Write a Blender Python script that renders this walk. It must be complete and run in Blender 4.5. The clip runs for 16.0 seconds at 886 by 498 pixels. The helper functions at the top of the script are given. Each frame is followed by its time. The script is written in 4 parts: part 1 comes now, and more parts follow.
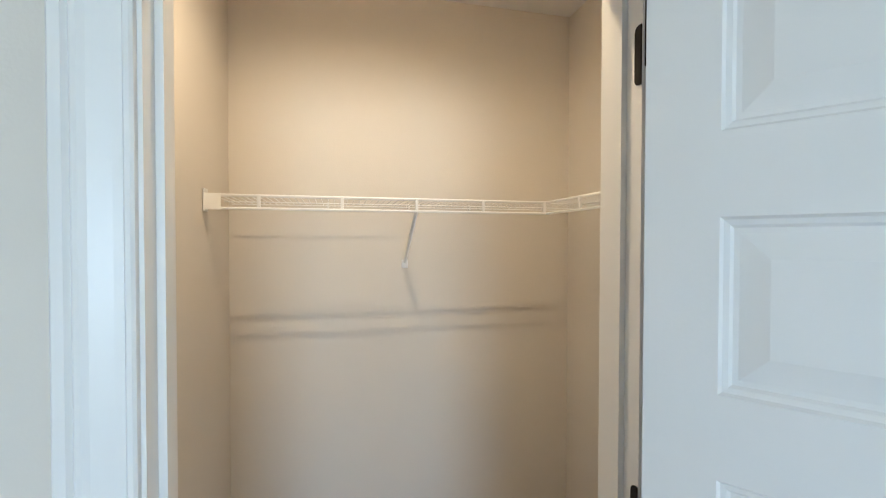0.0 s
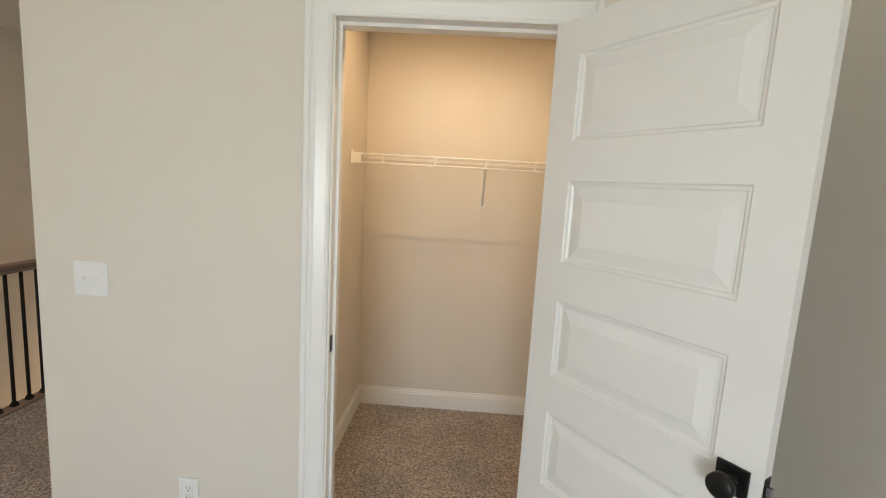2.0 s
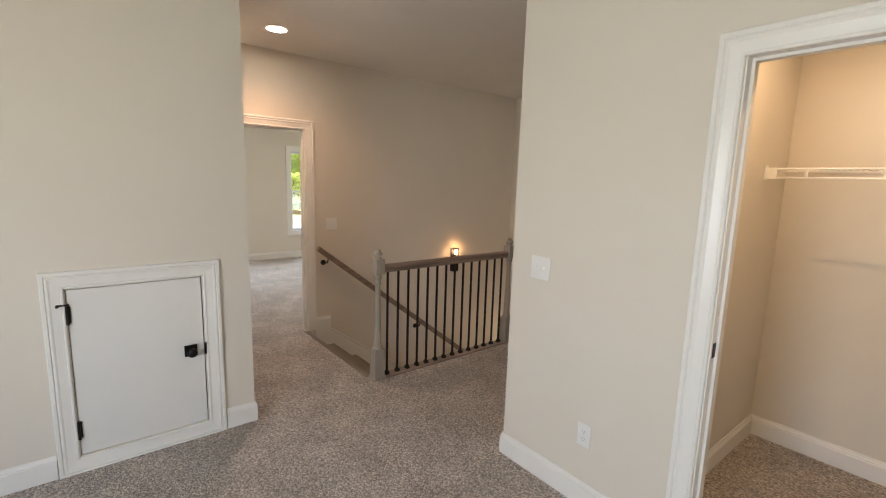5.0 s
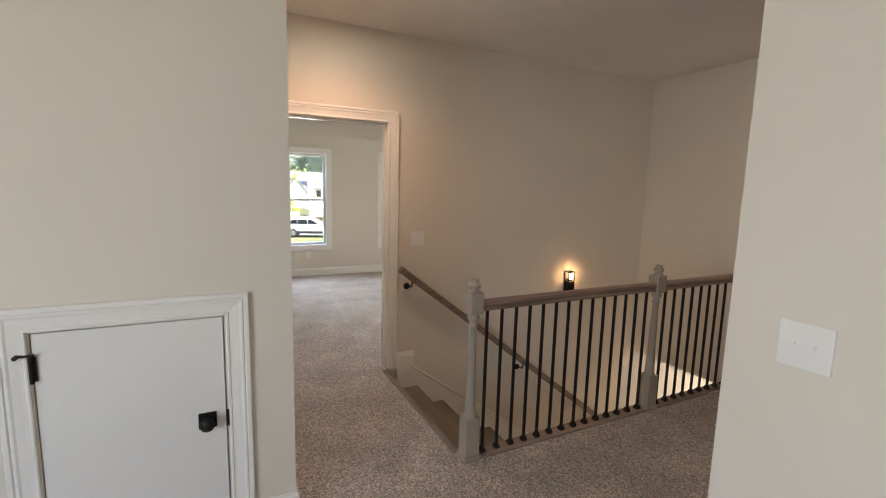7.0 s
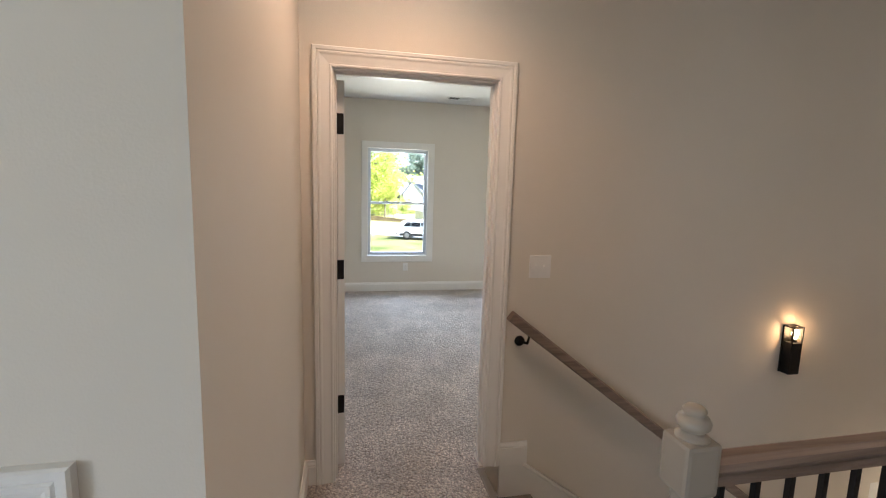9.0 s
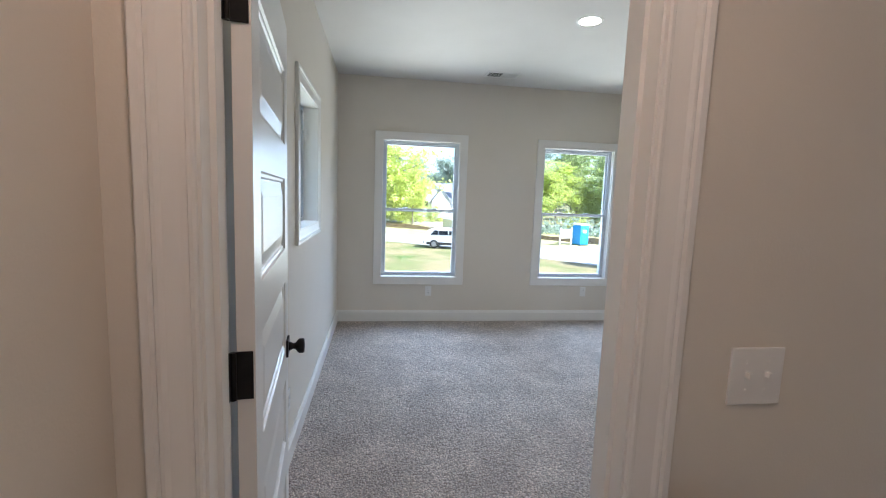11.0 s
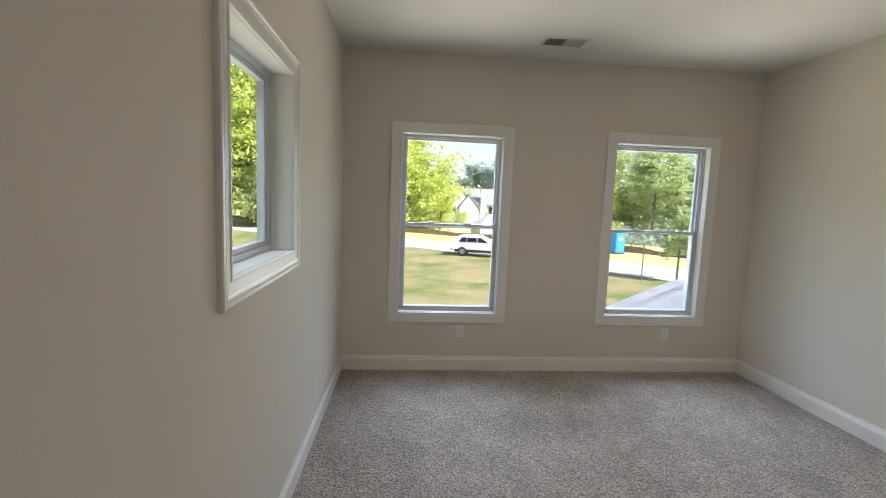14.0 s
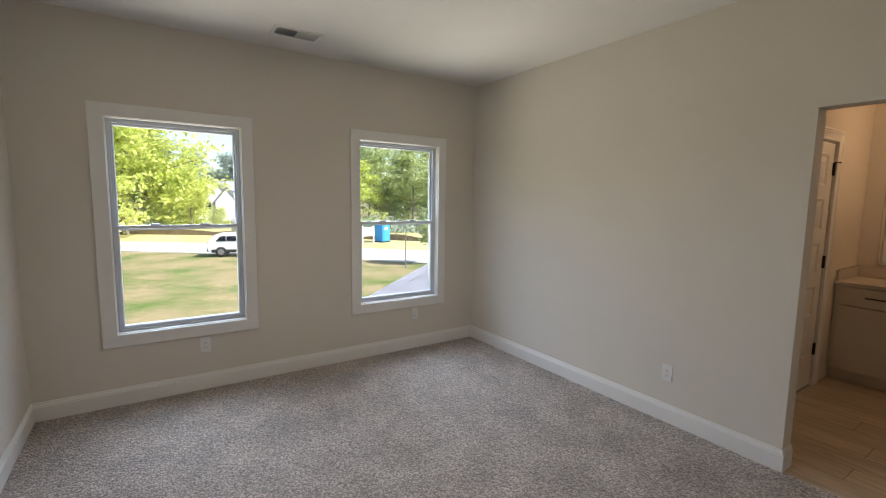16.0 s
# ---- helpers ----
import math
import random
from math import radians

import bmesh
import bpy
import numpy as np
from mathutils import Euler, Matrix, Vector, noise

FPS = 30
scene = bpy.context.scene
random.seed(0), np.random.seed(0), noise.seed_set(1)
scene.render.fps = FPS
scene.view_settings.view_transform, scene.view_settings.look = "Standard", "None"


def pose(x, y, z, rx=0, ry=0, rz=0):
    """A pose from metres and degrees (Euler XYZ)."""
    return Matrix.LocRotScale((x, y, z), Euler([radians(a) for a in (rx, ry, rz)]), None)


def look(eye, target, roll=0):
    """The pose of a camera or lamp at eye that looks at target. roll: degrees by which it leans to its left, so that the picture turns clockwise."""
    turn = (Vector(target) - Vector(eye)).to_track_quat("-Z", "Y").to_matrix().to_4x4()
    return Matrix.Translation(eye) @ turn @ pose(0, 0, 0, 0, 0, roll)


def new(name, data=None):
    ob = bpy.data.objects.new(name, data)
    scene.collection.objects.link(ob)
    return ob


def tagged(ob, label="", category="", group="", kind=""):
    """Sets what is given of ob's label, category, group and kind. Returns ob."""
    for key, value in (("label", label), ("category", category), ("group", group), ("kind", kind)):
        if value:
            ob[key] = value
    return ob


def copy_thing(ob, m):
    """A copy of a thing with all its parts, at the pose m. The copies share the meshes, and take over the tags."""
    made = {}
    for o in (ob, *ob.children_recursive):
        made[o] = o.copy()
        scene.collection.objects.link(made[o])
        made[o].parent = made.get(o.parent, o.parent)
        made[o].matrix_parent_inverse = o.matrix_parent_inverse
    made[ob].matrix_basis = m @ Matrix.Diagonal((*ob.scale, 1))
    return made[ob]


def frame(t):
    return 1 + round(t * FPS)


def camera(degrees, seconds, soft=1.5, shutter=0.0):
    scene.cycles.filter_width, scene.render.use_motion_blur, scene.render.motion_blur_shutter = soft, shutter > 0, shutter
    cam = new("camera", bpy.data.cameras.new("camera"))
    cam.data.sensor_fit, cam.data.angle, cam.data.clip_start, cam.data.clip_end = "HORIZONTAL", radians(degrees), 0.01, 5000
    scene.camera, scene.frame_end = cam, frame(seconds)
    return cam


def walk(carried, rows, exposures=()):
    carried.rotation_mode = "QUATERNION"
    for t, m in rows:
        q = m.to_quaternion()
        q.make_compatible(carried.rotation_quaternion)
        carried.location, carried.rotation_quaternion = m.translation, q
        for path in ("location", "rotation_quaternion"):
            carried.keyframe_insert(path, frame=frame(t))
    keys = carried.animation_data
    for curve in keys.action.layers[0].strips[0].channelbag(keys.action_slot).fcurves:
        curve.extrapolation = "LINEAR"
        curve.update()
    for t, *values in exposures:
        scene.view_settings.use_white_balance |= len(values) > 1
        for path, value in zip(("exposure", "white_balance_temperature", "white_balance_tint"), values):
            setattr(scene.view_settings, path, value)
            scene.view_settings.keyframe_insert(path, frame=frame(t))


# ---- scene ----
cam = camera(90.0, 16.0, soft=1.1)
PATH = [
    (0, (0.084, 0.385, 1.557), (0.556, 2.328, 1.52), 0.1),
    (0.5, (0.084, 0.156, 1.539), (0.508, 2.108, 1.437), 0.8),
    (1, (0.127, -0.062, 1.54), (0.428, 1.909, 1.376), 2.6),
    (1.5, (0.204, -0.268, 1.541), (0.329, 1.716, 1.315), 3.3),
    (2, (0.282, -0.445, 1.546), (0.207, 1.536, 1.278), 3.3),
    (2.5, (0.368, -0.601, 1.557), (0.071, 1.355, 1.261), 3.2),
    (3, (0.459, -0.697, 1.574), (-0.12, 1.19, 1.251), 3.0),
    (3.5, (0.533, -0.771, 1.585), (-0.386, 0.971, 1.239), 2.6),
    (4, (0.552, -0.819, 1.608), (-0.661, 0.731, 1.255), 2.4),
    (4.5, (0.539, -0.849, 1.614), (-0.874, 0.527, 1.282), 2.1),
    (6.8, (-0.305, -0.378, 1.549), (-2.059, 0.543, 1.282), 1.3),
    (7, (-0.431, -0.313, 1.546), (-2.205, 0.57, 1.277), 1.5),
    (7.5, (-0.732, -0.175, 1.527), (-2.552, 0.611, 1.263), 1.6),
    (8, (-1.044, -0.04, 1.521), (-2.91, 0.631, 1.26), 1.6),
    (8.5, (-1.371, 0.081, 1.535), (-3.284, 0.599, 1.269), 1.5),
    (9, (-1.709, 0.172, 1.516), (-3.648, 0.581, 1.25), 1.6),
    (9.2, (-1.845, 0.194, 1.519), (-3.788, 0.59, 1.26), 1.6),
    (11.5, (-3.437, 0.425, 1.46), (-5.409, 0.67, 1.231), 2.2),
    (12, (-3.742, 0.449, 1.463), (-5.72, 0.652, 1.242), 2.2),
    (12.5, (-4.013, 0.46, 1.486), (-5.992, 0.646, 1.264), 2.3),
    (13, (-4.218, 0.472, 1.498), (-6.198, 0.65, 1.279), 2.3),
    (13.5, (-4.309, 0.479, 1.508), (-6.289, 0.648, 1.289), 2.3),
    (14, (-4.345, 0.476, 1.518), (-6.326, 0.64, 1.301), 2.2),
    (14.5, (-4.346, 0.503, 1.518), (-6.32, 0.744, 1.304), 1.8),
    (15, (-4.325, 0.555, 1.537), (-6.256, 1.024, 1.315), 1.5),
    (15.5, (-4.306, 0.618, 1.54), (-6.141, 1.383, 1.318), 1.2),
    (16, (-4.293, 0.637, 1.544), (-5.946, 1.74, 1.321), 0.9),
]
EXPO = [(0.0, 2.1, 5250, 7), (1.0, 2.0, 6100, 11), (2.5, 1.98, 6650, 13), (4.5, 1.97, 6700, 16), (7.0, 1.85, 6500, 16), (9.0, 1.85, 5950, 14), (11.5, 1.46, 5400, 15),
        (12.5, 1.27, 6000, 16), (14.5, 1.0, 6400, 17), (16.0, 1.02, 6400, 19)]
walk(cam, [(t, look(e, g, r)) for t, e, g, r in PATH], EXPO)

# ---- world, sun and lamps ----
world = bpy.data.worlds.new("world")
scene.world = world
world.use_nodes = True
wt = world.node_tree
sky = wt.nodes.new("ShaderNodeTexSky")
sky.sky_type, sky.sun_disc = "NISHITA", False
sky.sun_elevation, sky.sun_rotation = radians(44), radians(39)
wt.nodes["Background"].inputs[1].default_value = 0.15
wt.links.new(sky.outputs[0], wt.nodes["Background"].inputs[0])


DIM = 0.76  # share of full power that the indoor lamps and window daylight have


def lamp(name, kind, energy, color, place, **more):
    data = bpy.data.lights.new(name, kind)
    data.energy, data.color = energy if kind == "SUN" else energy * DIM, color
    ob = new(name, data)
    ob.matrix_world = place
    if "size" in more:
        data.shape, data.size, data.size_y = "RECTANGLE", more["size"], more["size_y"]
    if "spread" in more:
        data.spread = radians(more["spread"])
    if "radius" in more:
        data.shadow_soft_size = more["radius"]
    if "angle" in more:
        data.angle = radians(more["angle"])
    return ob


WARM, DAY, LAWN = (1.0, 0.56, 0.30), (0.69, 0.85, 1.0), (1.0, 0.97, 0.78)
lamp("sun", "SUN", 5.0, (1.0, 0.95, 0.86), look((13, 16, 20), (0, 0, 0)), angle=0.5)


def window_light(name, spot, inward, sky, lawn, w, h, back=0.55, tilt=0.8, blue=DAY, green=LAWN, spread=95):
    """Daylight before a window opening: the sky's share goes down into the room, the sunlit lawn's share up."""
    n = Vector(inward)
    s = Vector(spot) - n * back
    lamp(name + "_sky", "AREA", sky, blue, look(s, s + n + Vector((0, 0, -tilt))), size=w, size_y=h, spread=spread)
    lamp(name + "_lawn", "AREA", lawn, green, look(s, s + n + Vector((0, 0, tilt))), size=w, size_y=h, spread=spread)


window_light("daylight_window_1", (-8.192, 0.850, 1.30), (1, 0, 0), 14.5, 9.0, 1.0, 1.6)
window_light("daylight_window_2", (-8.192, 2.728, 1.30), (1, 0, 0), 14.5, 9.0, 1.0, 1.6)
window_light("daylight_window_3", (-6.15, -0.08, 1.66), (0, 1, 0), 3.2, 1.8, 0.85, 0.9)
LOFT = 0.67  # share of full power on the loft's side of the bedroom door
window_light("daylight_window_4", (-0.05, -2.85, 1.38), (0, 1, 0), 26 * LOFT, 16 * LOFT, 1.0, 1.3, 0.0, 0.85, (0.62, 0.77, 1.0), (1.0, 0.98, 0.70), 180)
# Unseen fill lamp added past the stairs to brighten the downstairs wall.
lamp("daylight_downstairs", "AREA", 20 * LOFT, (1.0, 0.82, 0.58), look((-3.3, 4.10, -1.75), (-3.3, 5.2, -1.3)), size=1.2, size_y=1.2)


def down_lamp(name, place, watts, color, cone, blend, radius):
    lamp(name, "SPOT", watts, color, look(place, Vector(place) - Vector((0, 0, 1))), radius=radius)
    bpy.data.lights[name].spot_size, bpy.data.lights[name].spot_blend = radians(cone), blend


down_lamp("closet_bulb", (0.215, 1.46, 2.60), 19.5 * LOFT, (1.0, 0.70, 0.39), 180, 0.55, 0.017)
down_lamp("hall_can_lamp", (-3.27, 0.44, 2.725), 18.5 * LOFT, WARM, 140, 0.7, 0.06)
# Unseen lamp, added to brighten the far hall and the balustrade.
down_lamp("hall_far_can_lamp", (-1.85, 3.2, 2.725), 4 * LOFT, WARM, 140, 0.7, 0.06)
down_lamp("bedroom_can_lamp", (-6.25, 1.84, 2.725), 12, (1.0, 0.86, 0.70), 140, 0.7, 0.06)
lamp("sconce_bulb", "POINT", 0.55 * LOFT, (1.0, 0.52, 0.22), pose(-3.845, 2.867, 0.715), radius=0.03)
lamp("bath_lamp", "POINT", 5.2, (1.0, 0.64, 0.32), pose(-4.85, 5.6, 2.2), radius=0.08)


# ---- materials ----
def material(name, color, rough=0.6, metal=0.0, second=None, scale=8.0, bump=0.0, bump_scale=60.0, detail=4.0, spec=0.5, mix=(0.35, 0.65), fine=0.0):
    """A principled material with two scales of colour variation and a fine relief."""
    m = bpy.data.materials.new(name)
    m.use_nodes = True
    t = m.node_tree
    n, l = t.nodes, t.links
    b = n["Principled BSDF"]
    b.inputs["Roughness"].default_value, b.inputs["Metallic"].default_value = rough, metal
    b.inputs["Specular IOR Level"].default_value = spec
    co = n.new("ShaderNodeTexCoord")
    if second is None:
        second = tuple(c * 0.94 for c in color)
    a = n.new("ShaderNodeTexNoise")
    a.inputs["Scale"].default_value, a.inputs["Detail"].default_value = scale, detail
    l.new(co.outputs["Object"], a.inputs["Vector"])
    r = n.new("ShaderNodeMapRange")
    r.inputs[1].default_value, r.inputs[2].default_value = mix
    l.new(a.outputs["Fac"], r.inputs[0])
    x = n.new("ShaderNodeMix")
    x.data_type = "RGBA"
    x.inputs["A"].default_value, x.inputs["B"].default_value = (*color, 1), (*second, 1)
    l.new(r.outputs[0], x.inputs["Factor"])
    last = x.outputs["Result"]
    if fine:
        f = n.new("ShaderNodeTexNoise")
        f.inputs["Scale"].default_value, f.inputs["Detail"].default_value = bump_scale * 0.7, 3
        l.new(co.outputs["Object"], f.inputs["Vector"])
        fr = n.new("ShaderNodeMapRange")
        fr.inputs[1].default_value, fr.inputs[2].default_value = 0.3, 0.7
        fr.inputs[3].default_value, fr.inputs[4].default_value = 1 - fine, 1 + fine
        l.new(f.outputs["Fac"], fr.inputs[0])
        y = n.new("ShaderNodeMix")
        y.data_type, y.blend_type = "RGBA", "MULTIPLY"
        y.inputs["Factor"].default_value = 1
        l.new(last, y.inputs["A"])
        l.new(fr.outputs[0], y.inputs["B"])
        last = y.outputs["Result"]
    l.new(last, b.inputs["Base Color"])
    if bump:
        h = n.new("ShaderNodeTexNoise")
        h.inputs["Scale"].default_value, h.inputs["Detail"].default_value = bump_scale, 5
        l.new(co.outputs["Object"], h.inputs["Vector"])
        k = n.new("ShaderNodeBump")
        k.inputs["Strength"].default_value, k.inputs["Distance"].default_value = bump, 0.004
        l.new(h.outputs["Fac"], k.inputs["Height"])
        l.new(k.outputs[0], b.inputs["Normal"])
    return m


def carpet_material():
    """Cut-pile carpet: twisted tufts about a centimetre wide, flecked beige and brown, with brushed patches and shade
    painted between the tufts.
    """
    m = bpy.data.materials.new("carpet")
    m.use_nodes = True
    t = m.node_tree
    n, l = t.nodes, t.links
    b = n["Principled BSDF"]
    b.inputs["Roughness"].default_value, b.inputs["Specular IOR Level"].default_value = 1.0, 0.05
    b.inputs["Sheen Weight"].default_value, b.inputs["Sheen Roughness"].default_value = 0.25, 0.6
    co = n.new("ShaderNodeTexCoord")
    warp = n.new("ShaderNodeTexNoise")
    warp.inputs["Scale"].default_value, warp.inputs["Detail"].default_value = 60, 3
    l.new(co.outputs["Object"], warp.inputs["Vector"])
    add = n.new("ShaderNodeMix")
    add.data_type, add.blend_type = "RGBA", "LINEAR_LIGHT"
    add.inputs["Factor"].default_value = 0.010
    l.new(co.outputs["Object"], add.inputs["A"])
    l.new(warp.outputs["Color"], add.inputs["B"])
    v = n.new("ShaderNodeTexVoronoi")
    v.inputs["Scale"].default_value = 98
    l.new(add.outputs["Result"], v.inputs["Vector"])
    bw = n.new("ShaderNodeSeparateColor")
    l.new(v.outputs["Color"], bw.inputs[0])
    ramp = n.new("ShaderNodeValToRGB")
    e = ramp.color_ramp.elements
    e[0].position, e[0].color = 0.0, (0.47, 0.388, 0.33, 1)
    e[1].position, e[1].color = 1.0, (0.84, 0.75, 0.67, 1)
    mid = ramp.color_ramp.elements.new(0.45)
    mid.color = (0.66, 0.57, 0.505, 1)
    l.new(bw.outputs[0], ramp.inputs[0])
    big = n.new("ShaderNodeTexNoise")
    big.inputs["Scale"].default_value, big.inputs["Detail"].default_value = 3.4, 7
    l.new(co.outputs["Object"], big.inputs["Vector"])
    br = n.new("ShaderNodeMapRange")
    br.inputs[1].default_value, br.inputs[2].default_value, br.inputs[3].default_value, br.inputs[4].default_value = 0.32, 0.68, 0.80, 1.14
    l.new(big.outputs["Fac"], br.inputs[0])
    mul = n.new("ShaderNodeMix")
    mul.data_type, mul.blend_type = "RGBA", "MULTIPLY"
    mul.inputs["Factor"].default_value = 1
    l.new(ramp.outputs[0], mul.inputs["A"])
    l.new(br.outputs[0], mul.inputs["B"])
    tuft = n.new("ShaderNodeTexNoise")
    tuft.inputs["Scale"].default_value, tuft.inputs["Detail"].default_value = 60, 6
    l.new(co.outputs["Object"], tuft.inputs["Vector"])
    tr = n.new("ShaderNodeMapRange")
    tr.inputs[1].default_value, tr.inputs[2].default_value, tr.inputs[3].default_value, tr.inputs[4].default_value = 0.30, 0.68, 0.74, 1.14
    l.new(tuft.outputs["Fac"], tr.inputs[0])
    mul2 = n.new("ShaderNodeMix")
    mul2.data_type, mul2.blend_type = "RGBA", "MULTIPLY"
    mul2.inputs["Factor"].default_value = 1
    l.new(mul.outputs["Result"], mul2.inputs["A"])
    l.new(tr.outputs[0], mul2.inputs["B"])
    # Shade between the tufts is put into the colour: darker towards cell edges.
    gap_shade = n.new("ShaderNodeMapRange")
    gap_shade.inputs[1].default_value, gap_shade.inputs[2].default_value, gap_shade.inputs[3].default_value, gap_shade.inputs[4].default_value = 0.30, 0.75, 1.16, 0.60
    l.new(v.outputs["Distance"], gap_shade.inputs[0])
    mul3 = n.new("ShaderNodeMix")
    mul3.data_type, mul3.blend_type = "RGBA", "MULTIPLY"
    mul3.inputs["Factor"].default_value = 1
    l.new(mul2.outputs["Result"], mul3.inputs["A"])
    l.new(gap_shade.outputs[0], mul3.inputs["B"])
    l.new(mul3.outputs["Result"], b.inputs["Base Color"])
    inv = n.new("ShaderNodeMath")
    inv.operation, inv.inputs[0].default_value = "SUBTRACT", 1.0
    l.new(v.outputs["Distance"], inv.inputs[1])
    clump = n.new("ShaderNodeTexNoise")
    clump.inputs["Scale"].default_value, clump.inputs["Detail"].default_value = 30, 4
    l.new(co.outputs["Object"], clump.inputs["Vector"])
    tot = n.new("ShaderNodeMath")
    tot.operation = "ADD"
    l.new(inv.outputs[0], tot.inputs[0])
    l.new(clump.outputs["Fac"], tot.inputs[1])
    k = n.new("ShaderNodeBump")
    k.inputs["Strength"].default_value, k.inputs["Distance"].default_value = 1.0, 0.020
    l.new(tot.outputs[0], k.inputs["Height"])
    l.new(k.outputs[0], b.inputs["Normal"])
    return m


def wood_material(name, dark, light, grain=(2.0, 40.0, 40.0), rough=0.45, bump=0.15):
    m = bpy.data.materials.new(name)
    m.use_nodes = True
    t = m.node_tree
    n, l = t.nodes, t.links
    b = n["Principled BSDF"]
    b.inputs["Roughness"].default_value = rough
    co = n.new("ShaderNodeTexCoord")
    mp = n.new("ShaderNodeMapping")
    mp.inputs["Scale"].default_value = grain
    l.new(co.outputs["Object"], mp.inputs["Vector"])
    a = n.new("ShaderNodeTexNoise")
    a.inputs["Scale"].default_value, a.inputs["Detail"].default_value, a.inputs["Distortion"].default_value = 1.0, 8, 0.6
    l.new(mp.outputs[0], a.inputs["Vector"])
    r = n.new("ShaderNodeValToRGB")
    r.color_ramp.elements[0].position, r.color_ramp.elements[0].color = 0.3, (*dark, 1)
    r.color_ramp.elements[1].position, r.color_ramp.elements[1].color = 0.7, (*light, 1)
    l.new(a.outputs["Fac"], r.inputs[0])
    info = n.new("ShaderNodeObjectInfo")
    mr = n.new("ShaderNodeMapRange")
    mr.inputs[3].default_value, mr.inputs[4].default_value = 0.88, 1.1
    l.new(info.outputs["Random"], mr.inputs[0])
    mul = n.new("ShaderNodeMix")
    mul.data_type, mul.blend_type = "RGBA", "MULTIPLY"
    mul.inputs["Factor"].default_value = 1
    l.new(r.outputs[0], mul.inputs["A"])
    l.new(mr.outputs[0], mul.inputs["B"])
    l.new(mul.outputs["Result"], b.inputs["Base Color"])
    k = n.new("ShaderNodeBump")
    k.inputs["Strength"].default_value, k.inputs["Distance"].default_value = bump, 0.002
    l.new(a.outputs["Fac"], k.inputs["Height"])
    l.new(k.outputs[0], b.inputs["Normal"])
    return m


def glow_material(name, color, strength):
    m = bpy.data.materials.new(name)
    m.use_nodes = True
    b = m.node_tree.nodes["Principled BSDF"]
    b.inputs["Base Color"].default_value = (*color, 1)
    b.inputs["Emission Color"].default_value, b.inputs["Emission Strength"].default_value = (*color, 1), strength
    return m


def glass_material():
    m = bpy.data.materials.new("window_glass")
    m.use_nodes = True
    n, l = m.node_tree.nodes, m.node_tree.links
    g = n.new("ShaderNodeBsdfGlossy")
    g.inputs["Roughness"].default_value = 0.02
    tr = n.new("ShaderNodeBsdfTransparent")
    tr.inputs["Color"].default_value = (0.93, 0.96, 0.96, 1)
    mx = n.new("ShaderNodeMixShader")
    mx.inputs[0].default_value = 0.04
    l.new(tr.outputs[0], mx.inputs[1])
    l.new(g.outputs[0], mx.inputs[2])
    l.new(mx.outputs[0], n["Material Output"].inputs[0])
    return m


PAINT = material("greige_wall_paint", (0.70, 0.65, 0.575), 0.75, second=(0.68, 0.63, 0.555), scale=1.5, bump=0.12, bump_scale=180, spec=0.3)
CEIL = material("flat_white_ceiling_paint", (0.74, 0.725, 0.70), 0.9, second=(0.71, 0.695, 0.67), scale=2, bump=0.2, bump_scale=120, spec=0.2)
TRIM = material("semigloss_white_trim_paint", (0.80, 0.785, 0.755), 0.32, second=(0.78, 0.765, 0.735), scale=3, bump=0.03, bump_scale=90)
DOORP = material("semigloss_white_door_paint", (0.76, 0.75, 0.725), 0.33, second=(0.74, 0.73, 0.705), scale=3, bump=0.05, bump_scale=140)
# White vinyl greyed blue: its shade under the sky is put into the colour.
VINYL = material("shaded_white_vinyl", (0.62, 0.65, 0.69), 0.4, second=(0.59, 0.62, 0.66), scale=4)
PLATE = material("white_plate_plastic", (0.80, 0.79, 0.77), 0.35, scale=6)
SLOT = material("dark_slot", (0.03, 0.03, 0.03), 0.6)
BLACK = material("black_oil_rubbed_metal", (0.012, 0.011, 0.011), 0.42, 0.6, second=(0.02, 0.018, 0.017), scale=20, bump=0.05)
IRON = material("black_wrought_iron", (0.010, 0.010, 0.010), 0.5, 0.4, second=(0.018, 0.017, 0.016), scale=15, bump=0.08)
WIRE = material("white_coated_wire", (0.86, 0.85, 0.82), 0.35, scale=10)
STAINED = wood_material("taupe_stained_wood", (0.165, 0.138, 0.108), (0.215, 0.182, 0.145))
STAINED_Y = wood_material("taupe_stained_rail", (0.15, 0.105, 0.082), (0.30, 0.225, 0.18), (40, 2.0, 40))
GREYP = material("grey_beige_newel_paint", (0.34, 0.30, 0.25), 0.36, second=(0.31, 0.275, 0.23), scale=4, bump=0.04)
ALLOY = material("grey_alloy_metal", (0.30, 0.30, 0.31), 0.35, 0.8)
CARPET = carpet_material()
TILE = wood_material("wood_look_floor_tile", (0.38, 0.30, 0.21), (0.58, 0.48, 0.36), (3, 30, 3), 0.35, 0.08)
GROUT = material("floor_tile_grout", (0.30, 0.25, 0.20), 0.9)
GLASS = glass_material()
CANGLOW = glow_material("can_lamp_lens", (1.0, 0.86, 0.68), 14)
BULB = glow_material("sconce_bulb_glow", (1.0, 0.62, 0.28), 16)
MIRROR = material("mirror_silver", (0.9, 0.9, 0.9), 0.02, 1.0, second=(0.9, 0.9, 0.9))
CABINET = material("greige_cabinet_paint", (0.62, 0.55, 0.46), 0.4, second=(0.60, 0.53, 0.44), scale=4)
QUARTZ = material("pale_speckled_countertop", (0.66, 0.60, 0.52), 0.25, second=(0.52, 0.46, 0.39), scale=160, detail=2)


